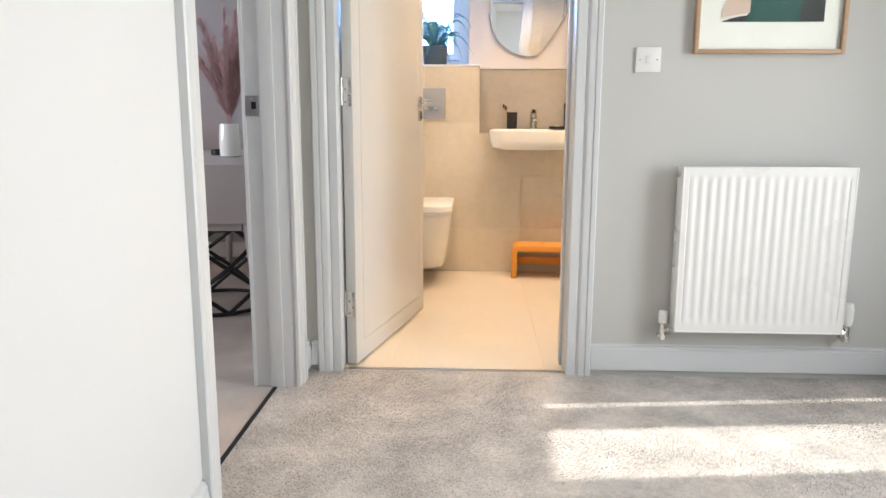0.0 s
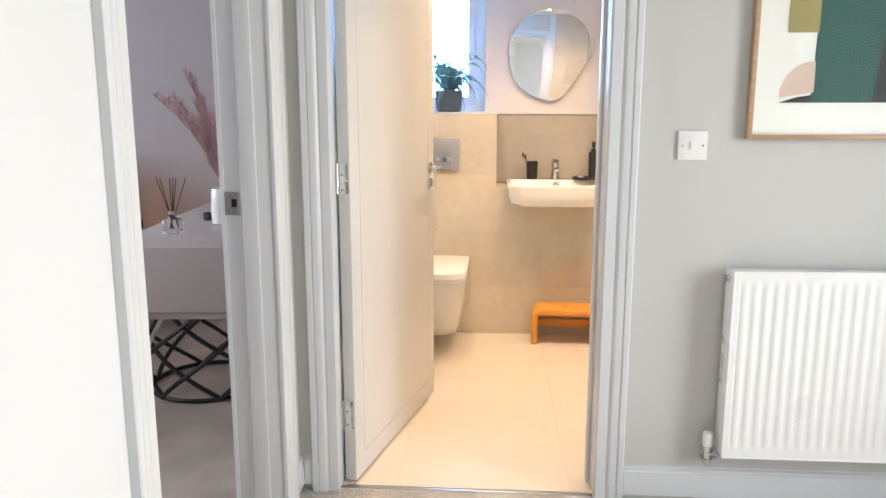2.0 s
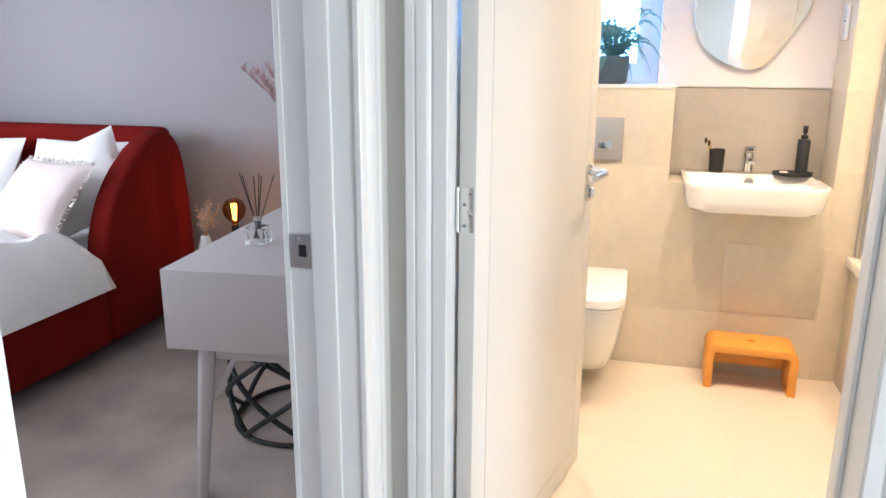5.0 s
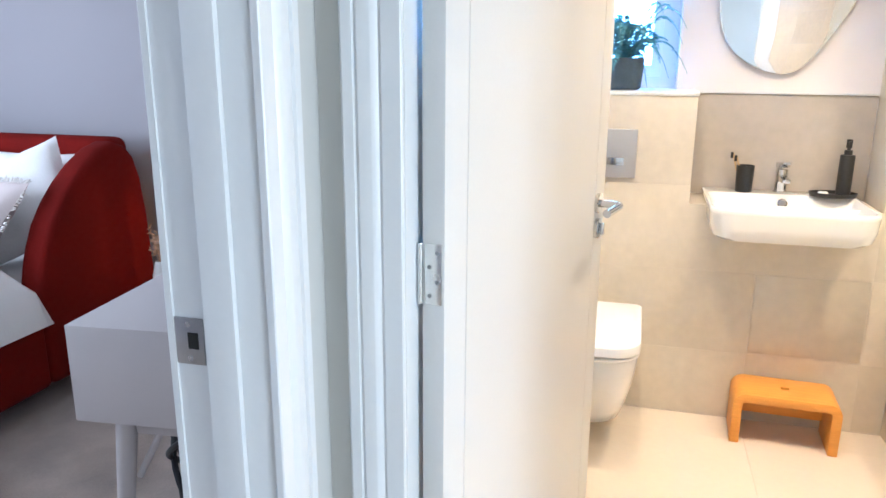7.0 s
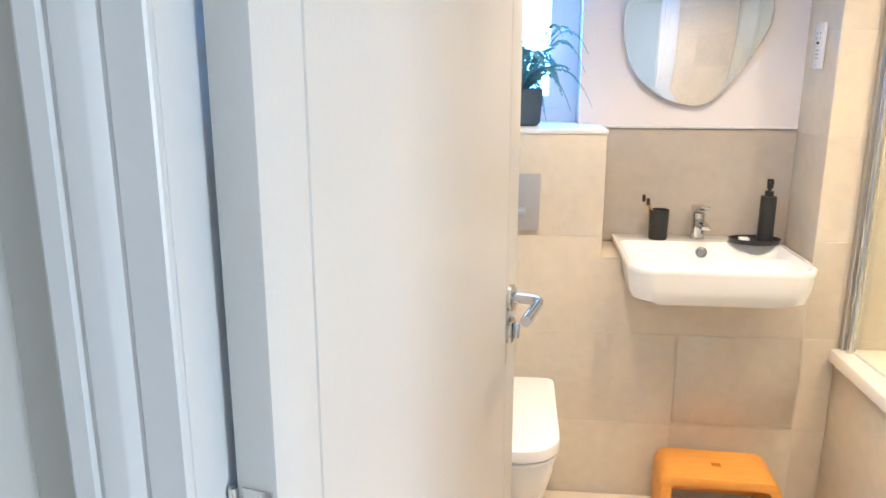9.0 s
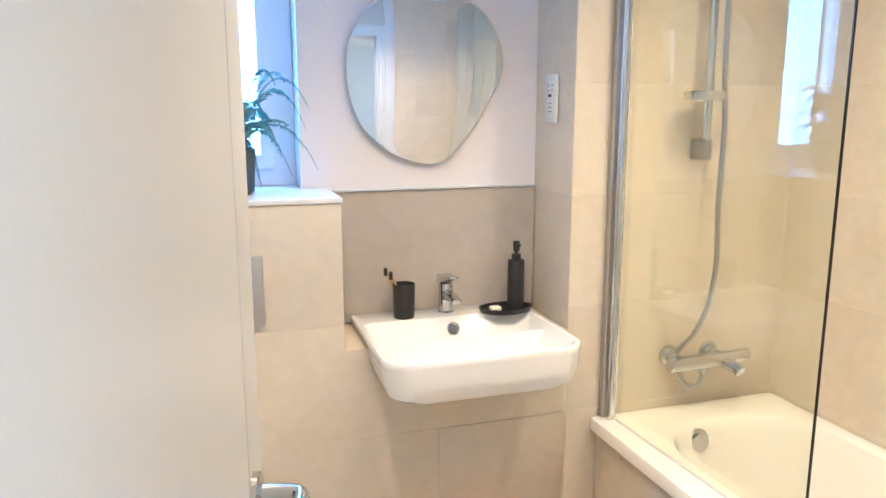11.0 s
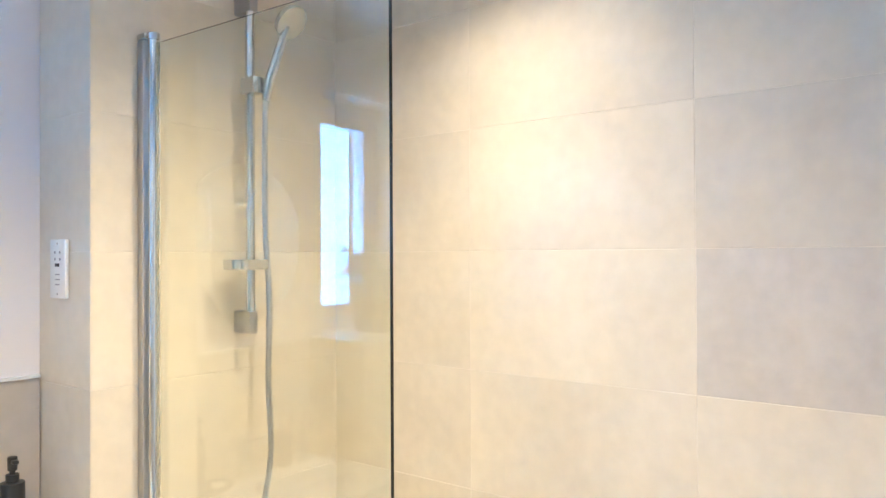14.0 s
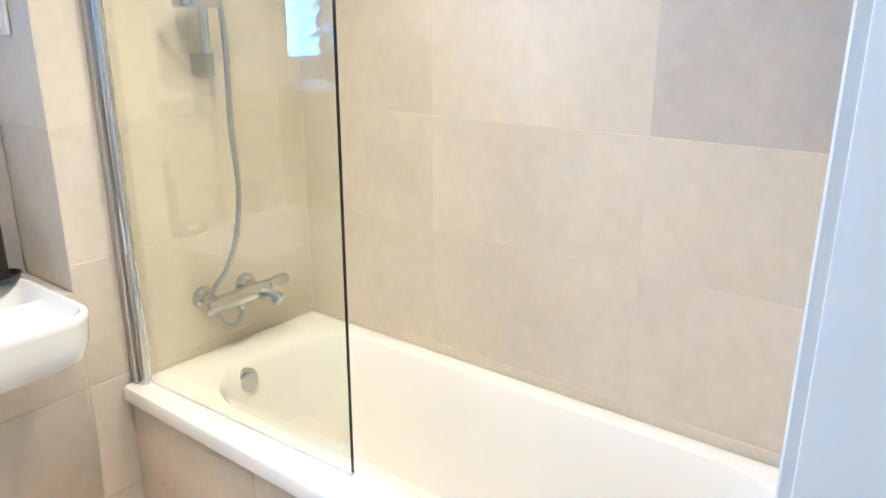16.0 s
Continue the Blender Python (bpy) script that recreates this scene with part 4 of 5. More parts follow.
def toilet():
    cx = -0.208
    t = thing("toilet", "white wall-hung toilet with a closed slim seat", "toilet", base=(cx, 4.0, 0.06))
    bm = bmesh.new()
    rows = ((0.060, 0.100, 3.975), (0.070, 0.124, 3.945), (0.13, 0.142, 3.890), (0.23, 0.160, 3.812), (0.33, 0.173, 3.752), (0.395, 0.178, 3.730), (0.405, 0.177, 3.732))
    loops = []
    for z, hx, yf in rows:
        cy, hy = (yf + 4.3185) / 2, (4.3185 - yf) / 2
        loops.append(rrect(cx, cy, hx, hy, 0.02, z, 8, front=min(0.125, hx * 0.85)))
    loft(bm, loops)
    part("pan", bm, CERAMIC, t)

    def slab(z0, z1, grow):
        yf, yb = 3.712 - grow, 4.205
        b2 = bmesh.new()
        cy, hy, hx = (yf + yb) / 2, (yb - yf) / 2, 0.182 + grow
        loft(b2, [rrect(cx, cy, hx - 0.004, hy - 0.004, 0.03, z0, 8, front=0.10), rrect(cx, cy, hx, hy, 0.03, z0 + 0.004, 8, front=0.105), rrect(cx, cy, hx, hy, 0.03, z1 - 0.006, 8, front=0.105),
                  rrect(cx, cy, hx - 0.002, hy - 0.002, 0.03, z1 - 0.002, 8, front=0.103), rrect(cx, cy, hx - 0.008, hy - 0.008, 0.03, z1, 8, front=0.098)])
        return b2

    part("seat_ring", slab(0.4055, 0.420, 0.0), SEAT, t)
    part("lid", slab(0.4215, 0.458, 0.002), SEAT, t, "closed soft-edged lid")
    for s in (-1, 1):
        bm = bmesh.new()
        rod(bm, (cx + s * 0.075, 4.225, 0.406), (cx + s * 0.075, 4.225, 0.435), 0.014, n=14)
        part("hinge", bm, CHROME, t)


toilet()


def flush_plate():
    x1, z0, z1 = -0.085, 0.926, 1.112
    f = thing("flush_plate", "satin grey flush plate with a two-part button", "flush plate", base=(-0.17, 4.3, 1.0))
    part("plate", boxes((x1 - 0.230, x1, 4.307, 4.3185, z0, z1), bevel=0.004), SILVER, f)
    part("button", boxes((x1 - 0.185, x1 - 0.112, 4.3035, 4.3065, z0 + 0.050, z0 + 0.078), bevel=0.0012), CHROME, f, "chrome flush button")
    part("button", boxes((x1 - 0.108, x1 - 0.045, 4.3035, 4.3065, z0 + 0.050, z0 + 0.078), bevel=0.0012), CHROME, f, "chrome flush button")


flush_plate()


def stool():
    """Step stool with rounded shoulders; local origin at the middle of its foot."""
    w, d, h, t, r = 0.184, 0.098, 0.200, 0.034, 0.045
    s = thing("step_stool", "orange bamboo step stool with rounded shoulders", "stool")

    def arch(hw, top, rad):
        left = [(-hw, 0.0)] + [(-hw + rad - rad * math.cos(radians(a)), top - rad + rad * math.sin(radians(a))) for a in range(0, 91, 15)]
        return left + [(-x, z) for x, z in reversed(left)]

    outer, inner = arch(w, h, r), arch(w - t, h - t, max(0.012, r - t))
    bm = bmesh.new()
    ring_f = [bm.verts.new((x, -d, z)) for x, z in outer] + [bm.verts.new((x, -d, z)) for x, z in reversed(inner)]
    no = len(outer)
    faces = []
    ni = list(reversed(ring_f[no:]))
    for i in range(no - 1):
        faces.append(bm.faces.new((ring_f[i], ring_f[i + 1], ni[i + 1], ni[i])))
    ext = bmesh.ops.extrude_face_region(bm, geom=faces)
    bmesh.ops.translate(bm, verts=[g for g in ext["geom"] if isinstance(g, bmesh.types.BMVert)], vec=(0, 2 * d, 0))
    bmesh.ops.recalc_face_normals(bm, faces=bm.faces)
    slot = []
    for sign in (1, -1):
        f = max((q for q in bm.faces if q.normal.z * sign > 0.99), key=lambda q: q.calc_area())
        bmesh.ops.inset_individual(bm, faces=[f], thickness=0.02)
        for v in f.verts:
            v.co.x, v.co.y = math.copysign(0.015, v.co.x), math.copysign(0.011, v.co.y)
        slot.append({(v.co.x > 0, v.co.y > 0): v for v in f.verts})
        bmesh.ops.delete(bm, geom=[f], context="FACES_ONLY")
    turns = [(False, False), (True, False), (True, True), (False, True)]
    for a, b in zip(turns, turns[1:] + turns[:1]):
        bm.faces.new((slot[0][a], slot[0][b], slot[1][b], slot[1][a]))
    bmesh.ops.recalc_face_normals(bm, faces=bm.faces)
    rim = set(slot[0].values()) | set(slot[1].values())
    es = [e for e in bm.edges if len(e.link_faces) == 2 and e.calc_face_angle(0) > 1.2 and not rim & set(e.verts)]
    bmesh.ops.bevel(bm, geom=es, offset=0.004, segments=2, profile=0.5, affect="EDGES")
    part("body", bm, BAMBOO, s)
    part("stretcher", boxes((-w + t + 0.0005, w - t - 0.0005, d - 0.035, d - 0.017, 0.060, 0.105), bevel=0.002), BAMBOO, s)
    s.matrix_world = pose(0.514, 4.202, -0.025, 0, 0, -3.0)


stool()


def shower_screen():
    x, y0, y1, z0, z1 = 0.931, 3.553, 4.280, 0.556, 2.050
    s = thing("shower_screen", "clear glass bath screen with a chrome wall post", "shower screen", base=(x, 4.26, z0))
    swing = Matrix.Rotation(radians(2.1), 4, "Z")

    def turned(bm):
        bmesh.ops.rotate(bm, verts=bm.verts, cent=(x - 0.008, y1, 0), matrix=swing.to_3x3())
        return bm

    g = part("pane", turned(boxes((x - 0.003, x + 0.003, y0 + 0.003, y1 - 0.006, z0 + 0.004, z1))), SCREEN, s, "clear faintly green glass pane")
    g.visible_shadow = False
    part("glass_edge", turned(boxes((x - 0.0024, x + 0.0024, y0, y0 + 0.003, z0 + 0.004, z1))), GLASS_EDGE, s, "dark polished glass edge")
    part("top_edge", turned(boxes((x - 0.0016, x + 0.0016, y0, y1 - 0.02, z1, z1 + 0.0014))), GLASS_EDGE, s)
    part("seal", turned(boxes((x - 0.005, x + 0.005, y0 + 0.002, y1 - 0.012, z0 - 0.0035, z0 + 0.004))), WHITE_PL, s, "pale bottom seal")
    bm = bmesh.new()
    rod(bm, (x - 0.014, y1, z0 - 0.003), (x - 0.014, y1, z1 + 0.004), 0.0125, n=20)
    part("post", bm, CHROME, s, "polished chrome post")
    bm = bmesh.new()
    lathe(bm, [(0.0155, 0), (0.0155, 0.014), (0.013, 0.017), (0.001, 0.0175)], (x - 0.014, y1, z1 + 0.004), 20)
    part("post_cap", bm, CHROME, s)
    part("wall_channel", boxes((x - 0.034, x + 0.008, y1 + 0.013, 4.3185, z0 - 0.002, z1 + 0.004), bevel=0.003), STEEL, s, "satin wall channel")
    part("channel_cap", boxes((x - 0.036, x + 0.010, y1 + 0.003, 4.3183, z1 + 0.0045, z1 + 0.019), bevel=0.003), CHROME, s)


shower_screen()


def shower_set():
    yb, xr = 4.262, 1.186
    s = thing("bath_shower_mixer", "chrome wall-mounted bath and shower mixer", "bath mixer", base=(1.18, 4.3, 0.7))
    for x in (1.140, 1.285):
        bm = bmesh.new()
        lathe(bm, [(0.034, 0), (0.034, 0.007), (0.027, 0.018), (0.018, 0.022), (0.018, 0.05)], (x, 4.3185, 0.720), 24, aim((0, -1, 0)))
        part("wall_flange", bm, CHROME, s, "round chrome wall flange")
    bm = bmesh.new()
    tube(bm, [(1.106, yb, 0.708), (1.112, yb, 0.708), (1.22, yb, 0.710), (1.318, yb, 0.713)], [0.018, 0.0235, 0.0235, 0.0225], 22)
    part("body", bm, CHROME, s)
    bm = bmesh.new()
    tube(bm, [(1.320, yb, 0.713), (1.327, yb, 0.713), (1.392, yb, 0.720), (1.397, yb, 0.720)], [0.017, 0.0205, 0.0185, 0.015], 22)
    part("lever_handle", bm, CHROME, s)
    bm = bmesh.new()
    tube(bm, smooth_path([(1.288, yb, 0.706), (1.300, yb - 0.034, 0.703), (1.308, yb - 0.056, 0.698), (1.312, yb - 0.072, 0.690)], 4), 0.0175, 18)
    part("spout", bm, CHROME, s)
    bm = bmesh.new()
    rod(bm, (1.228, yb, 0.690), (1.228, yb, 0.672), 0.011, n=12)
    part("hose_outlet", bm, CHROME, s)

    r = thing("shower_riser_rail", "chrome shower rail with slider, soap dish and handset", "shower rail", base=(xr, 4.30, 1.35))
    bm = bmesh.new()
    rod(bm, (xr, yb, 1.350), (xr, yb, 2.235), 0.0125, n=18)
    part("rail", bm, CHROME, r)
    for z in (1.362, 2.215):
        bm = bmesh.new()
        box(bm, xr - 0.0135, xr + 0.0135, yb - 0.0145, 4.3185, z - 0.03, z + 0.03, bevel=0.005)
        part("bracket", bm, STEEL, r)
    bm = bmesh.new()
    box(bm, xr - 0.020, xr + 0.020, yb - 0.040, yb + 0.018, 1.965, 2.010, bevel=0.006)
    sl = part("slider", bm, CHROME, r)
    bm = bmesh.new()
    loft(bm, [rrect(xr - 0.035, yb - 0.028, 0.052, 0.040, 0.03, 1.502, 6), rrect(xr - 0.035, yb - 0.028, 0.056, 0.044, 0.034, 1.506, 6), rrect(xr - 0.035, yb - 0.028, 0.056, 0.044, 0.034, 1.528, 6),
              rrect(xr - 0.035, yb - 0.028, 0.050, 0.038, 0.03, 1.528, 6), rrect(xr - 0.035, yb - 0.028, 0.050, 0.038, 0.03, 1.510, 6)])
    part("soap_dish", bm, CHROME, r, "small chrome soap dish")
    bm = bmesh.new()
    tube(bm, [(xr + 0.012, yb - 0.050, 1.945), (xr + 0.020, yb - 0.056, 2.00), (xr + 0.038, yb - 0.075, 2.085), (xr + 0.050, yb - 0.092, 2.14)], [0.011, 0.013, 0.0125, 0.014], 16)
    hs = part("handset", bm, CHROME, r)
    bm = bmesh.new()
    lathe(bm, [(0.014, 0), (0.045, 0.012), (0.048, 0.022), (0.046, 0.028), (0.002, 0.029)], (xr + 0.052, yb - 0.085, 2.165), 24, aim((0.1, -0.75, -0.6)))
    part("spray_head", bm, CHROME, hs)

    path = smooth_path([(xr + 0.012, yb - 0.050, 1.943), (xr + 0.012, yb - 0.045, 1.80), (xr + 0.022, yb - 0.035, 1.60), (xr + 0.038, yb - 0.03, 1.42), (xr + 0.034, yb - 0.03, 1.20),
                        (xr + 0.042, yb - 0.03, 1.03), (xr + 0.020, yb - 0.032, 0.90), (xr - 0.012, yb - 0.020, 0.81), (xr - 0.032, yb + 0.024, 0.745), (xr - 0.034, yb + 0.030, 0.705),
                        (xr - 0.028, yb + 0.012, 0.662), (xr - 0.008, yb + 0.002, 0.634), (xr + 0.018, yb, 0.630), (xr + 0.036, yb, 0.646), (1.228, yb, 0.673)], 12)
    rr = [0.0082 if k % 2 else 0.0074 for k in range(len(path))]
    bm = bmesh.new()
    tube(bm, path, rr, 10)
    thing("shower_hose", "flexible ribbed metal shower hose", "hose", bm, STEEL, base=(1.228, yb, 0.660))


shower_set()


def fern():
    x, y, z = -0.158, 4.490, 1.2525
    p = thing("potted_fern", "bushy fern in a slate-blue pot on the white ledge", "plant", base=(x, y, z))
    bm = bmesh.new()
    loft(bm, [rrect(x, y, 0.060, 0.060, 0.03, z + 0.0005, 6), rrect(x, y, 0.070, 0.070, 0.04, z + 0.010, 6), rrect(x, y, 0.078, 0.078, 0.05, z + 0.11, 6), rrect(x, y, 0.077, 0.077, 0.05, z + 0.122, 6),
              rrect(x, y, 0.070, 0.070, 0.045, z + 0.122, 6), rrect(x, y, 0.068, 0.068, 0.045, z + 0.108, 6)])
    part("pot", bm, POT, p)
    bm = bmesh.new()
    loft(bm, [rrect(x, y, 0.067, 0.067, 0.044, z + 0.1085, 6), rrect(x, y, 0.03, 0.03, 0.02, z + 0.115, 6)])
    part("soil", bm, SOIL, p)
    rng = random.Random(5)
    for k in range(44):
        a = 2 * math.pi * k / 44 + rng.uniform(-0.15, 0.15)
        reach = rng.uniform(0.10, 0.23) * (0.75 if math.sin(a) > 0.3 else 1.0)
        rise = rng.uniform(0.08, 0.30)
        droop = rng.uniform(0.02, 0.16)
        pts = []
        for i in range(15):
            t = i / 14
            pts.append(Vector((x + math.cos(a) * (0.02 + reach * t), y + math.sin(a) * (0.02 + reach * t), z + 0.112 + rise * math.sin(t * 1.9) - droop * t * t * 1.2)))
        bm = bmesh.new()
        tube(bm, pts, [0.0014 * (1 - 0.7 * i / 14) for i in range(15)], 5)
        for i in range(1, 15):
            d = (pts[i] - pts[i - 1]).normalized()
            side = d.cross(Vector((0, 0, 1))).normalized()
            for h in (0.0, 0.33, 0.67):
                q = pts[i - 1].lerp(pts[i], h)
                for s in (-1, 1):
                    ln = 0.033 * math.sin(math.pi * (0.15 + 0.83 * (i - 1 + h) / 14)) * rng.uniform(0.8, 1.1)
                    tip = q + (side * s + d * 0.55).normalized() * ln + Vector((0, 0, -0.004 + rng.uniform(-0.006, 0.003)))
                    mid = q.lerp(tip, 0.5) + Vector((0, 0, 0.003))
                    wv = d * 0.0030
                    v = [bm.verts.new(c) for c in (q, mid - wv, tip, mid + wv)]
                    bm.faces.new((v[0], v[1], v[2]))
                    bm.faces.new((v[0], v[2], v[3]))
        ob = new("frond", mesh_of("frond", bm, FERN, shade=False, fix=False))
        for v in ob.data.vertices:
            v.co -= Vector((x, y, z))
        ob.parent = p


fern()

for dx, dy in DOWNLIGHTS:
    d = thing("downlight", "recessed ceiling downlight with a steel ring, lit", "downlight", base=(dx, dy, TOP), group="bathroom downlights")
    bm = bmesh.new()
    lathe(bm, [(0.034, 0.0), (0.040, -0.004), (0.043, -0.004), (0.045, -0.001), (0.045, 0.0)], (dx, dy, TOP - 0.0005), 28)
    part("bezel", bm, STEEL, d)
    bm = bmesh.new()
    lathe(bm, [(0.033, -0.0015), (0.033, -0.0025)], (dx, dy, TOP - 0.0028), 24)
    part("lens", bm, DOWNGLOW, d)


# ---- bedroom ----
def desk():
    """Local: x to its hall side, y along its length; origin at the floor under its outer near corner."""
    w, ln, z0, z1 = 0.62, 1.45, 0.485, 0.738
    d = thing("desk", "white lacquered console desk on tapered legs", "desk")
    part("drawer_box", boxes((0, w, 0, ln, z0, z1), bevel=0.0025), DESKW, d)
    part("rail", boxes((0.145, w - 0.145, 0.025, 0.05, z0 - 0.035, z0 - 0.001), bevel=0.002), DESKW, d)
    for lx, ly, sx, sy in ((0.115, 0.035, -0.042, -0.025), (w - 0.115, 0.035, 0.042, -0.025), (0.12, ln - 0.10, -0.03, 0.05), (w - 0.12, ln - 0.10, 0.03, 0.05)):
        bm = bmesh.new()
        rod(bm, (lx + sx, ly + sy, -0.026), (lx, ly, z0 - 0.0005), 0.016, 0.027, n=18)
        part("leg", bm, DESKW, d)
        bm = bmesh.new()
        rod(bm, (lx + 0.02, ly, z0 - 0.16), (lx + 0.09, ly, z0 - 0.03), 0.009, n=10)
        part("brace", bm, DESKW, d)
    d.matrix_world = pose(-1.385, 2.797, 0.0, 0, 0, 5.8)


desk()


def wire_drum():
    cx, cy, R, z0, z1 = -1.235, 3.42, 0.265, -0.0205, 0.40
    s = thing("woven_band_basket", "open basket of crossing black metal bands under the desk", "basket", base=(cx, cy, -0.026))
    for z in (z0 + 0.006, z1):
        bm = bmesh.new()
        tube(bm, [(cx + R * math.cos(2 * math.pi * k / 40), cy + R * math.sin(2 * math.pi * k / 40), z) for k in range(40)], 0.0095, 8, close=True)
        part("ring", bm, BLACK, s)
    for k in range(6):
        for sgn in (-1, 1):
            bm = bmesh.new()
            pts = []
            for i in range(15):
                t = i / 14
                a = 2 * math.pi * k / 6 + sgn * t * 1.9
                bul = R * (1 + 0.10 * math.sin(math.pi * t)) + 0.004 * sgn
                pts.append((cx + bul * math.cos(a), cy + bul * math.sin(a), z0 + 0.006 + (z1 - z0 - 0.006) * t))
            tube(bm, pts, 0.0105, 8)
            part("band", bm, BLACK, s)


wire_drum()


def diffuser():
    x, y, z = -1.258, 3.170, 0.7385
    d = thing("reed_diffuser", "clear glass reed diffuser with dark sticks on the desk", "diffuser", base=(x, y, z))
    bm = bmesh.new()
    loft(bm, [rrect(x, y, 0.033, 0.033, 0.006, z + 0.0005, 4), rrect(x, y, 0.035, 0.035, 0.008, z + 0.003, 4), rrect(x, y, 0.035, 0.035, 0.008, z + 0.058, 4), rrect(x, y, 0.018, 0.018, 0.012, z + 0.066, 4), rrect(x, y, 0.012, 0.012, 0.011, z + 0.08, 4)])
    part("bottle", bm, GLASS, d)
    bm = bmesh.new()
    lathe(bm, [(0.014, 0.0805), (0.014, 0.094), (0.004, 0.095)], (x, y, z), 16)
    part("collar", bm, STEEL, d)
    for k, (ex, ey) in enumerate(((-0.075, 0.03), (-0.035, -0.02), (0.0, 0.03), (0.03, -0.01), (0.06, 0.02), (0.012, -0.03))):
        bm = bmesh.new()
        rod(bm, (x - ex * 0.15, y - ey * 0.15, z + 0.02), (x + ex, y + ey, z + 0.235), 0.0021, n=6)
        part("reed", bm, BLACK, d)


diffuser()


def pampas():
    x, y, z = -1.145, 3.46, 0.7385
    p = thing("pampas_vase", "white vase of dusky pink pampas grass on the desk", "vase", base=(x, y, z))
    bm = bmesh.new()
    lathe(bm, [(0.045, 0.0005), (0.052, 0.004), (0.055, 0.07), (0.050, 0.15), (0.048, 0.165), (0.043, 0.165), (0.045, 0.14)], (x, y, z), 26)
    part("vase", bm, CERAMIC, p)
    rng = random.Random(11)
    for k in range(34):
        a, lean = rng.uniform(0, 6.283), rng.uniform(0.05, 0.28)
        ht = rng.uniform(0.36, 0.62)
        pts = [Vector((x + math.cos(a) * lean * t * t, y + math.sin(a) * lean * t * t, z + 0.10 + ht * t)) for t in (0, 0.2, 0.4, 0.6, 0.8, 1.0)]
        bm = bmesh.new()
        tube(bm, pts, [0.0011, 0.0010, 0.0009, 0.0008, 0.0007, 0.0004], 5)
        for i in range(560):
            t = rng.uniform(0.28, 1.0)
            f = t * 5
            q = pts[min(4, int(f))].lerp(pts[min(5, int(f) + 1)], f - int(f))
            b = rng.uniform(0, 6.283)
            o = Vector((math.cos(b), math.sin(b), rng.uniform(0.6, 1.6))).normalized() * rng.uniform(0.03, 0.085) * (1.15 - t * 0.5)
            w = Vector((-math.sin(b), math.cos(b), 0)) * 0.0012
            bm.faces.new([bm.verts.new(c) for c in (q - w, q + w, q + o)])
        part("plume", bm, PLUME, p, shade=False)


pampas()

bm = bmesh.new()
lathe(bm, [(0.036, 0), (0.040, 0.006), (0.040, 0.030), (0.036, 0.030), (0.035, 0.01)], (-1.255, 3.60, 0.7387), 22)
thing("candle_bowl", "small dark bowl on the desk beside the vase", "bowl", bm, BLACK, base=(-1.255, 3.60, 0.7387))


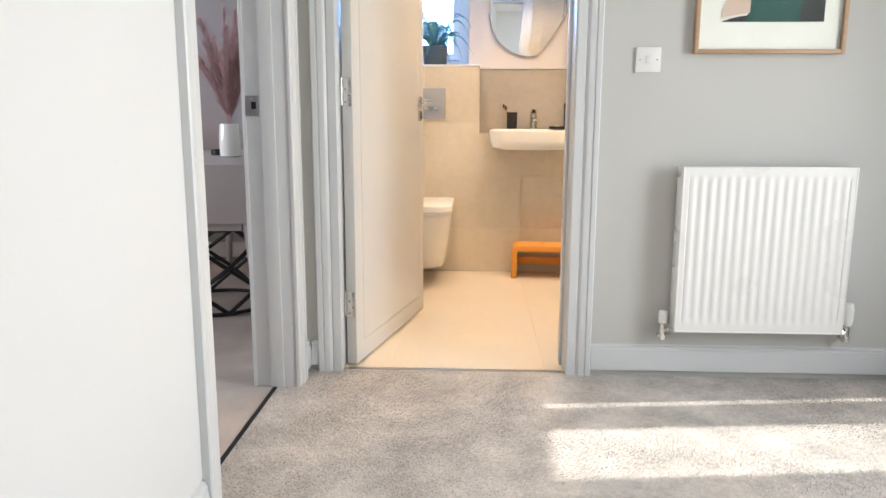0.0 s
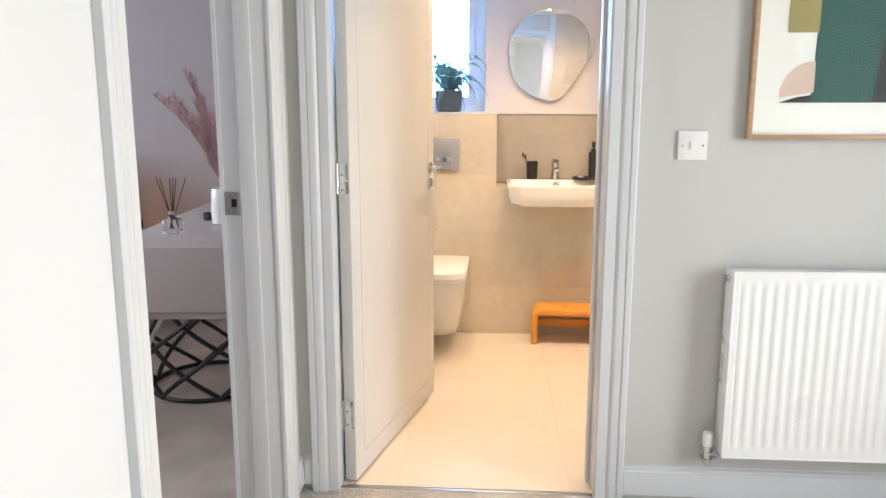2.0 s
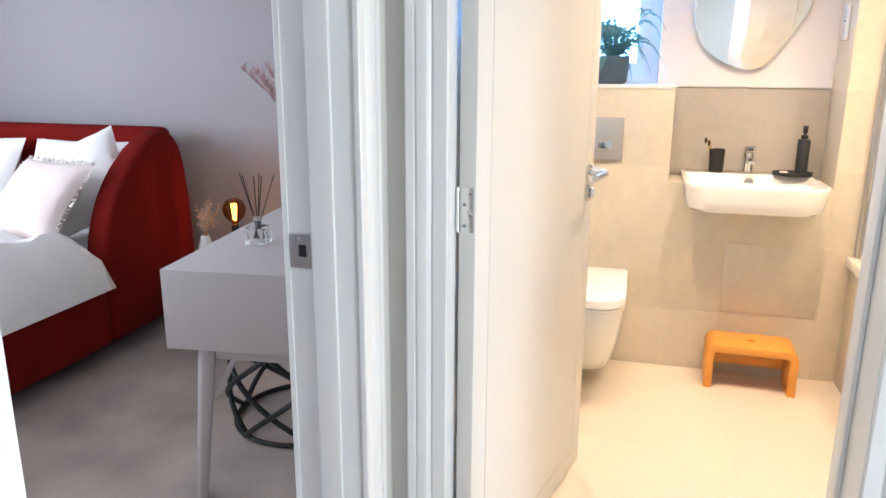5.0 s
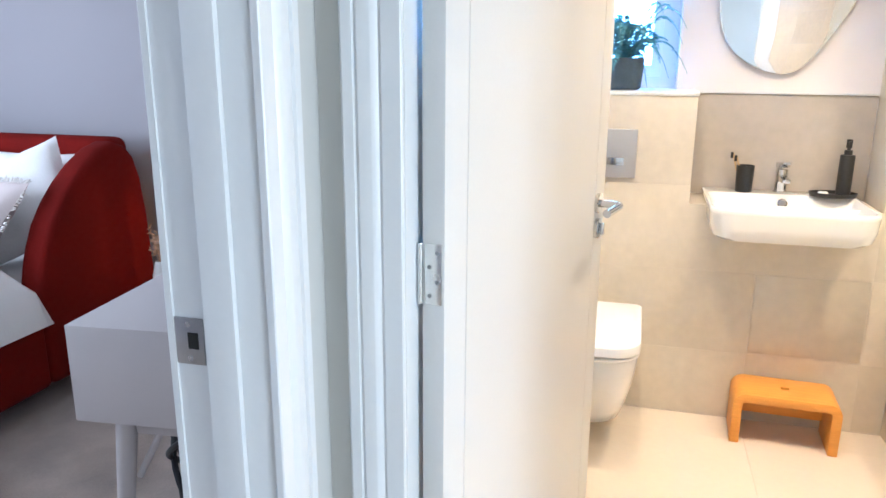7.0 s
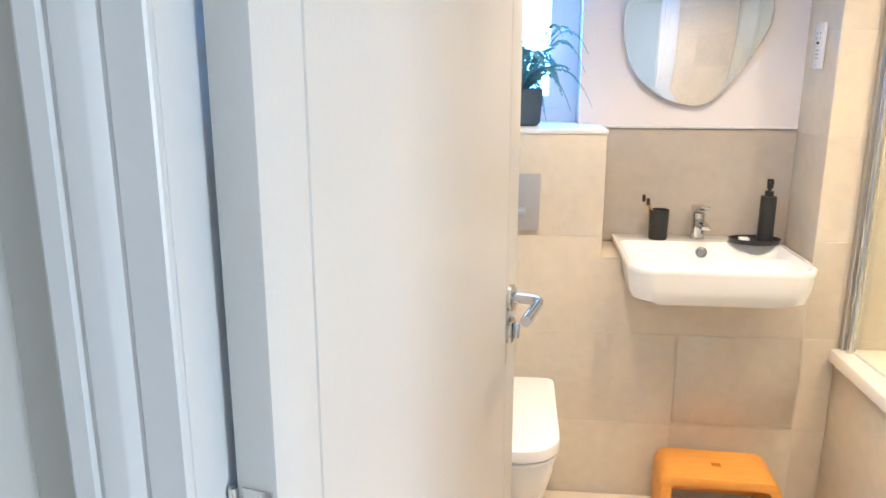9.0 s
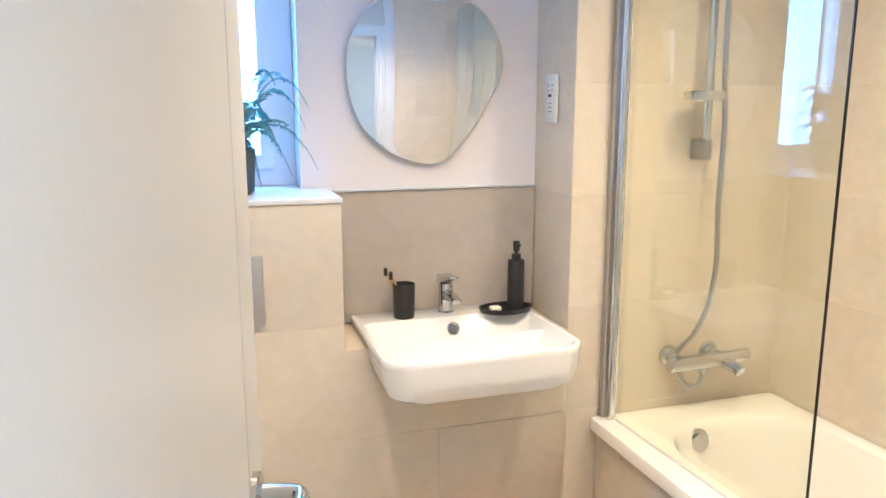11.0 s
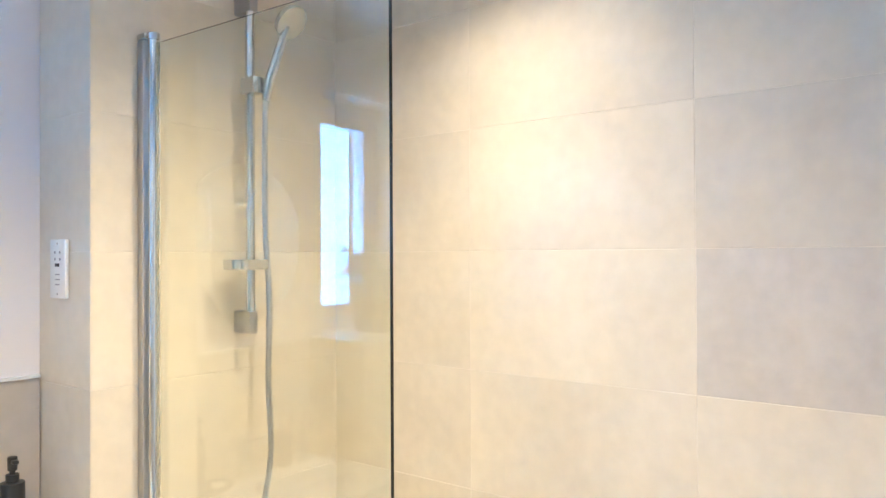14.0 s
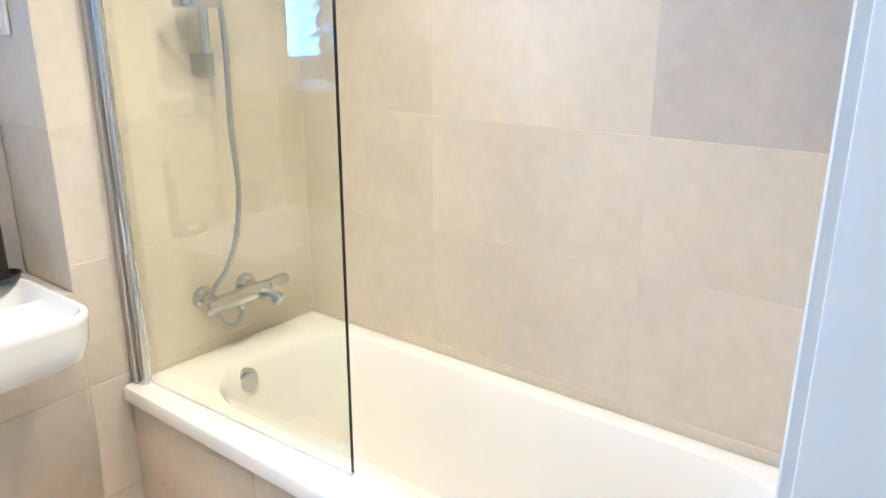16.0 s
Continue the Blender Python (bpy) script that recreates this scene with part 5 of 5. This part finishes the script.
def bedside():
    x, y = -2.015, 4.17
    t = thing("bedside_table", "round pale bedside table beside the bed", "table", base=(x, y, -0.026))
    bm = bmesh.new()
    lathe(bm, [(0.165, 0.354), (0.17, 0.358), (0.17, 0.376), (0.165, 0.380), (0.001, 0.380)], (x, y, 0), 40)
    part("tabletop", bm, DESKW, t)
    bm = bmesh.new()
    lathe(bm, [(0.11, -0.026), (0.11, -0.012), (0.025, 0.02), (0.022, 0.353)], (x, y, 0), 30)
    part("pedestal", bm, DESKW, t)
    lx, ly, lz = -2.00, 4.27, 0.4705
    l = thing("bulb_lamp", "table lamp with a glowing amber filament bulb", "lamp", base=(lx, ly, lz - 0.09))
    bm = bmesh.new()
    lathe(bm, [(0.052, -0.09), (0.054, -0.086), (0.054, -0.065), (0.02, -0.06), (0.019, 0.055), (0.004, 0.056)], (lx, ly, lz), 24)
    part("base", bm, BLACK, l)
    bm = bmesh.new()
    lathe(bm, [(0.014, 0.0565), (0.018, 0.066), (0.040, 0.086), (0.056, 0.112), (0.060, 0.134), (0.056, 0.158), (0.040, 0.182), (0.02, 0.192), (0.001, 0.195), (0.001, 0.1935), (0.019, 0.1905), (0.039, 0.1805), (0.0545, 0.157), (0.0585, 0.134), (0.0545, 0.113), (0.039, 0.0875), (0.0165, 0.067), (0.0125, 0.058)], (lx, ly, lz), 26)
    gl = part("bulb", bm, AMBER, l, "amber glass bulb")
    gl.visible_shadow = False
    bm = bmesh.new()
    for k in range(4):
        a = k * math.pi / 2 + 0.4
        rod(bm, (lx + 0.006 * math.cos(a), ly + 0.006 * math.sin(a), lz + 0.08), (lx + 0.013 * math.cos(a), ly + 0.013 * math.sin(a), lz + 0.165), 0.0022, n=6)
    part("filament", bm, FILAMENT, l, "glowing filament")
    fx, fy = -2.03, 4.04
    v = thing("dried_flower_vase", "little vase with peach dried flowers beside the lamp", "vase", base=(fx, fy, 0.3805))
    bm = bmesh.new()
    lathe(bm, [(0.030, 0), (0.034, 0.003), (0.036, 0.08), (0.020, 0.14), (0.017, 0.14), (0.03, 0.07)], (fx, fy, 0.3805), 20)
    part("vase", bm, CERAMIC, v)
    rng = random.Random(3)
    bm = bmesh.new()
    for k in range(26):
        a, r = rng.uniform(0, 6.283), rng.uniform(0.01, 0.085)
        e = Vector((fx + 0.02 + math.cos(a) * r, fy + math.sin(a) * r, 0.51 + rng.uniform(0.06, 0.19)))
        s0 = Vector((fx, fy, 0.51))
        tube(bm, [s0, s0.lerp(e, 0.5) + Vector((0, 0, 0.012)), e], 0.0013, 4)
        for j in range(12):
            q = s0.lerp(e, rng.uniform(0.55, 1.0))
            o = Vector((rng.uniform(-1, 1), rng.uniform(-1, 1), rng.uniform(-0.3, 1))).normalized() * rng.uniform(0.012, 0.026)
            w = Vector((o.y, -o.x, 0.2)).normalized() * 0.004
            bm.faces.new([bm.verts.new(c) for c in (q - w, q + w, q + o)])
    part("dried_flowers", bm, DRY, v, "peach dried sprigs", shade=False)


bedside()


def bed():
    b = thing("bed", "double bed in rust-red velvet with a curved wrap-around headboard", "bed", base=(-3.2, 3.5, -0.026))
    prof = [(4.375, 0.07), (4.37, 0.40), (4.355, 0.65), (4.33, 0.83), (4.295, 0.93), (4.245, 0.985), (4.176, 1.008), (4.083, 0.985), (3.99, 0.935), (3.898, 0.866), (3.83, 0.80),
            (3.766, 0.717), (3.722, 0.63), (3.694, 0.55), (3.670, 0.45), (3.664, 0.372), (3.668, 0.33), (3.672, 0.07)]
    for xa, xb in ((-2.43, -2.30), (-4.12, -3.99)):
        bm = bmesh.new()
        extrude_outline(bm, [(xa, y, z) for y, z in prof], (xb - xa, 0, 0), bevel=0.035, seg=4)
        part("headboard_wing", bm, VELVET, b)
    part("headboard", boxes((-3.99, -2.43, 4.30, 4.43, 0.07, 1.005), bevel=0.045, seg=4), VELVET, b)
    part("side_rail", boxes((-2.40, -2.31, 2.36, 3.671, 0.07, 0.335), bevel=0.02, seg=3), VELVET, b)
    part("side_rail", boxes((-4.11, -4.02, 2.36, 3.671, 0.07, 0.335), bevel=0.02, seg=3), VELVET, b)
    part("foot_rail", boxes((-4.02, -2.40, 2.36, 2.45, 0.07, 0.335), bevel=0.02, seg=3), VELVET, b)
    part("slat_base", boxes((-4.02, -2.40, 2.45, 4.30, 0.20, 0.28)), VELVET, b)
    for fx, fy in ((-2.42, 4.3), (-2.42, 2.5), (-4.0, 4.3), (-4.0, 2.5)):
        bm = bmesh.new()
        rod(bm, (fx, fy, -0.026), (fx, fy, 0.0705), 0.025, n=14)
        part("foot", bm, BLACK, b)
    part("mattress", boxes((-3.985, -2.437, 2.455, 4.295, 0.2805, 0.50), bevel=0.05, seg=4), LINEN, b)


bed()


def soft_sheet(x0, x1, y0, y1, z, thick, lumps, seed, nx=48, ny=44):
    bm = bmesh.new()
    top, bot = [], []
    for j in range(ny + 1):
        rt, rb = [], []
        for i in range(nx + 1):
            u, v = i / nx, j / ny
            x, y = x0 + (x1 - x0) * u, y0 + (y1 - y0) * v
            e = min(u * (x1 - x0), (1 - u) * (x1 - x0), v * (y1 - y0), (1 - v) * (y1 - y0))
            k = math.sqrt(min(1.0, e / 0.15)) if e > 0 else 0
            w = noise.noise(Vector((x * 4.2 + seed, y * 4.2, 0))) * lumps + noise.noise(Vector((x * 11, y * 9 + seed, 3))) * lumps * 0.35
            rt.append(bm.verts.new((x, y, z + 0.004 + (thick + w) * k)))
            rb.append(bm.verts.new((x, y, z)))
        top.append(rt)
        bot.append(rb)
    for j in range(ny):
        for i in range(nx):
            bm.faces.new((top[j][i], top[j][i + 1], top[j + 1][i + 1], top[j + 1][i]))
            bm.faces.new((bot[j][i], bot[j + 1][i], bot[j + 1][i + 1], bot[j][i + 1]))
    for j in range(ny):
        bm.faces.new((top[j][0], top[j + 1][0], bot[j + 1][0], bot[j][0]))
        bm.faces.new((top[j][nx], bot[j][nx], bot[j + 1][nx], top[j + 1][nx]))
    for i in range(nx):
        bm.faces.new((top[0][i], bot[0][i], bot[0][i + 1], top[0][i + 1]))
        bm.faces.new((top[ny][i], top[ny][i + 1], bot[ny][i + 1], bot[ny][i]))
    return bm


thing("duvet", "rumpled white duvet spread over the bed", "duvet", soft_sheet(-4.07, -2.262, 2.34, 3.664, 0.345, 0.275, 0.085, 2.0), LINEN, base=(-3.2, 3.0, 0.345))


def pillow(label, m, w, h, t, mat, fringe=False):
    p = thing("pillow", label, "pillow", group="pillows on the bed")
    bm = bmesh.new()
    n = 22
    sides = []
    for s in (1, -1):
        rows = []
        for j in range(n + 1):
            row = []
            for i in range(n + 1):
                u, v = 2 * i / n - 1, 2 * j / n - 1
                k = max(0.0, (1 - abs(u) ** 2.6)) ** 0.5 * max(0.0, (1 - abs(v) ** 2.6)) ** 0.5
                pinch = 1 - 0.07 * (1 - abs(u * v)) * max(abs(u), abs(v)) ** 3
                zz = s * (t / 2) * k + 0.006 * noise.noise(Vector((u * 3 + w * 9, v * 3, s))) * k
                row.append(bm.verts.new((u * w / 2 * pinch, v * h / 2 * pinch, zz)))
            rows.append(row)
        sides.append(rows)
        for j in range(n):
            for i in range(n):
                bm.faces.new((rows[j][i], rows[j][i + 1], rows[j + 1][i + 1], rows[j + 1][i]))
    bmesh.ops.remove_doubles(bm, verts=bm.verts, dist=1e-4)
    part("cushion", bm, mat, p)
    if fringe:
        bm = bmesh.new()
        rng = random.Random(8)
        for i in range(260):
            e, q = rng.choice(((1, 0), (-1, 0), (0, 1), (0, -1))), rng.uniform(-0.5, 0.5)
            a = Vector((e[0] * w * 0.485 if e[0] else q * w * 0.96, e[1] * h * 0.485 if e[1] else q * h * 0.96, 0))
            o = Vector((e[0], e[1], rng.uniform(-0.5, 0.5))).normalized() * rng.uniform(0.015, 0.028)
            tube(bm, [a, a + o], 0.002, 4)
        tagged(part("fringe", bm, CORD, p, "short pale fringe", shade=False), kind="stuff")
    p.matrix_world = m


pillow("plump white bed pillow leaning on the headboard", pose(-2.80, 4.15, 0.715, 62, 0, 4), 0.66, 0.50, 0.17, LINEN)
pillow("plump white bed pillow leaning on the headboard", pose(-3.55, 4.15, 0.715, 62, 0, -3), 0.66, 0.50, 0.17, LINEN)
pillow("white square cushion standing on its corner", pose(-2.66, 3.96, 0.745, 58, 0, 8) @ pose(0, 0, 0, 0, 0, 30), 0.50, 0.48, 0.16, LINEN)
pillow("blush cotton cushion with a fringed edge", pose(-2.70, 3.73, 0.715, 50, 0, -14), 0.50, 0.42, 0.14, LINEN_PINK, True)
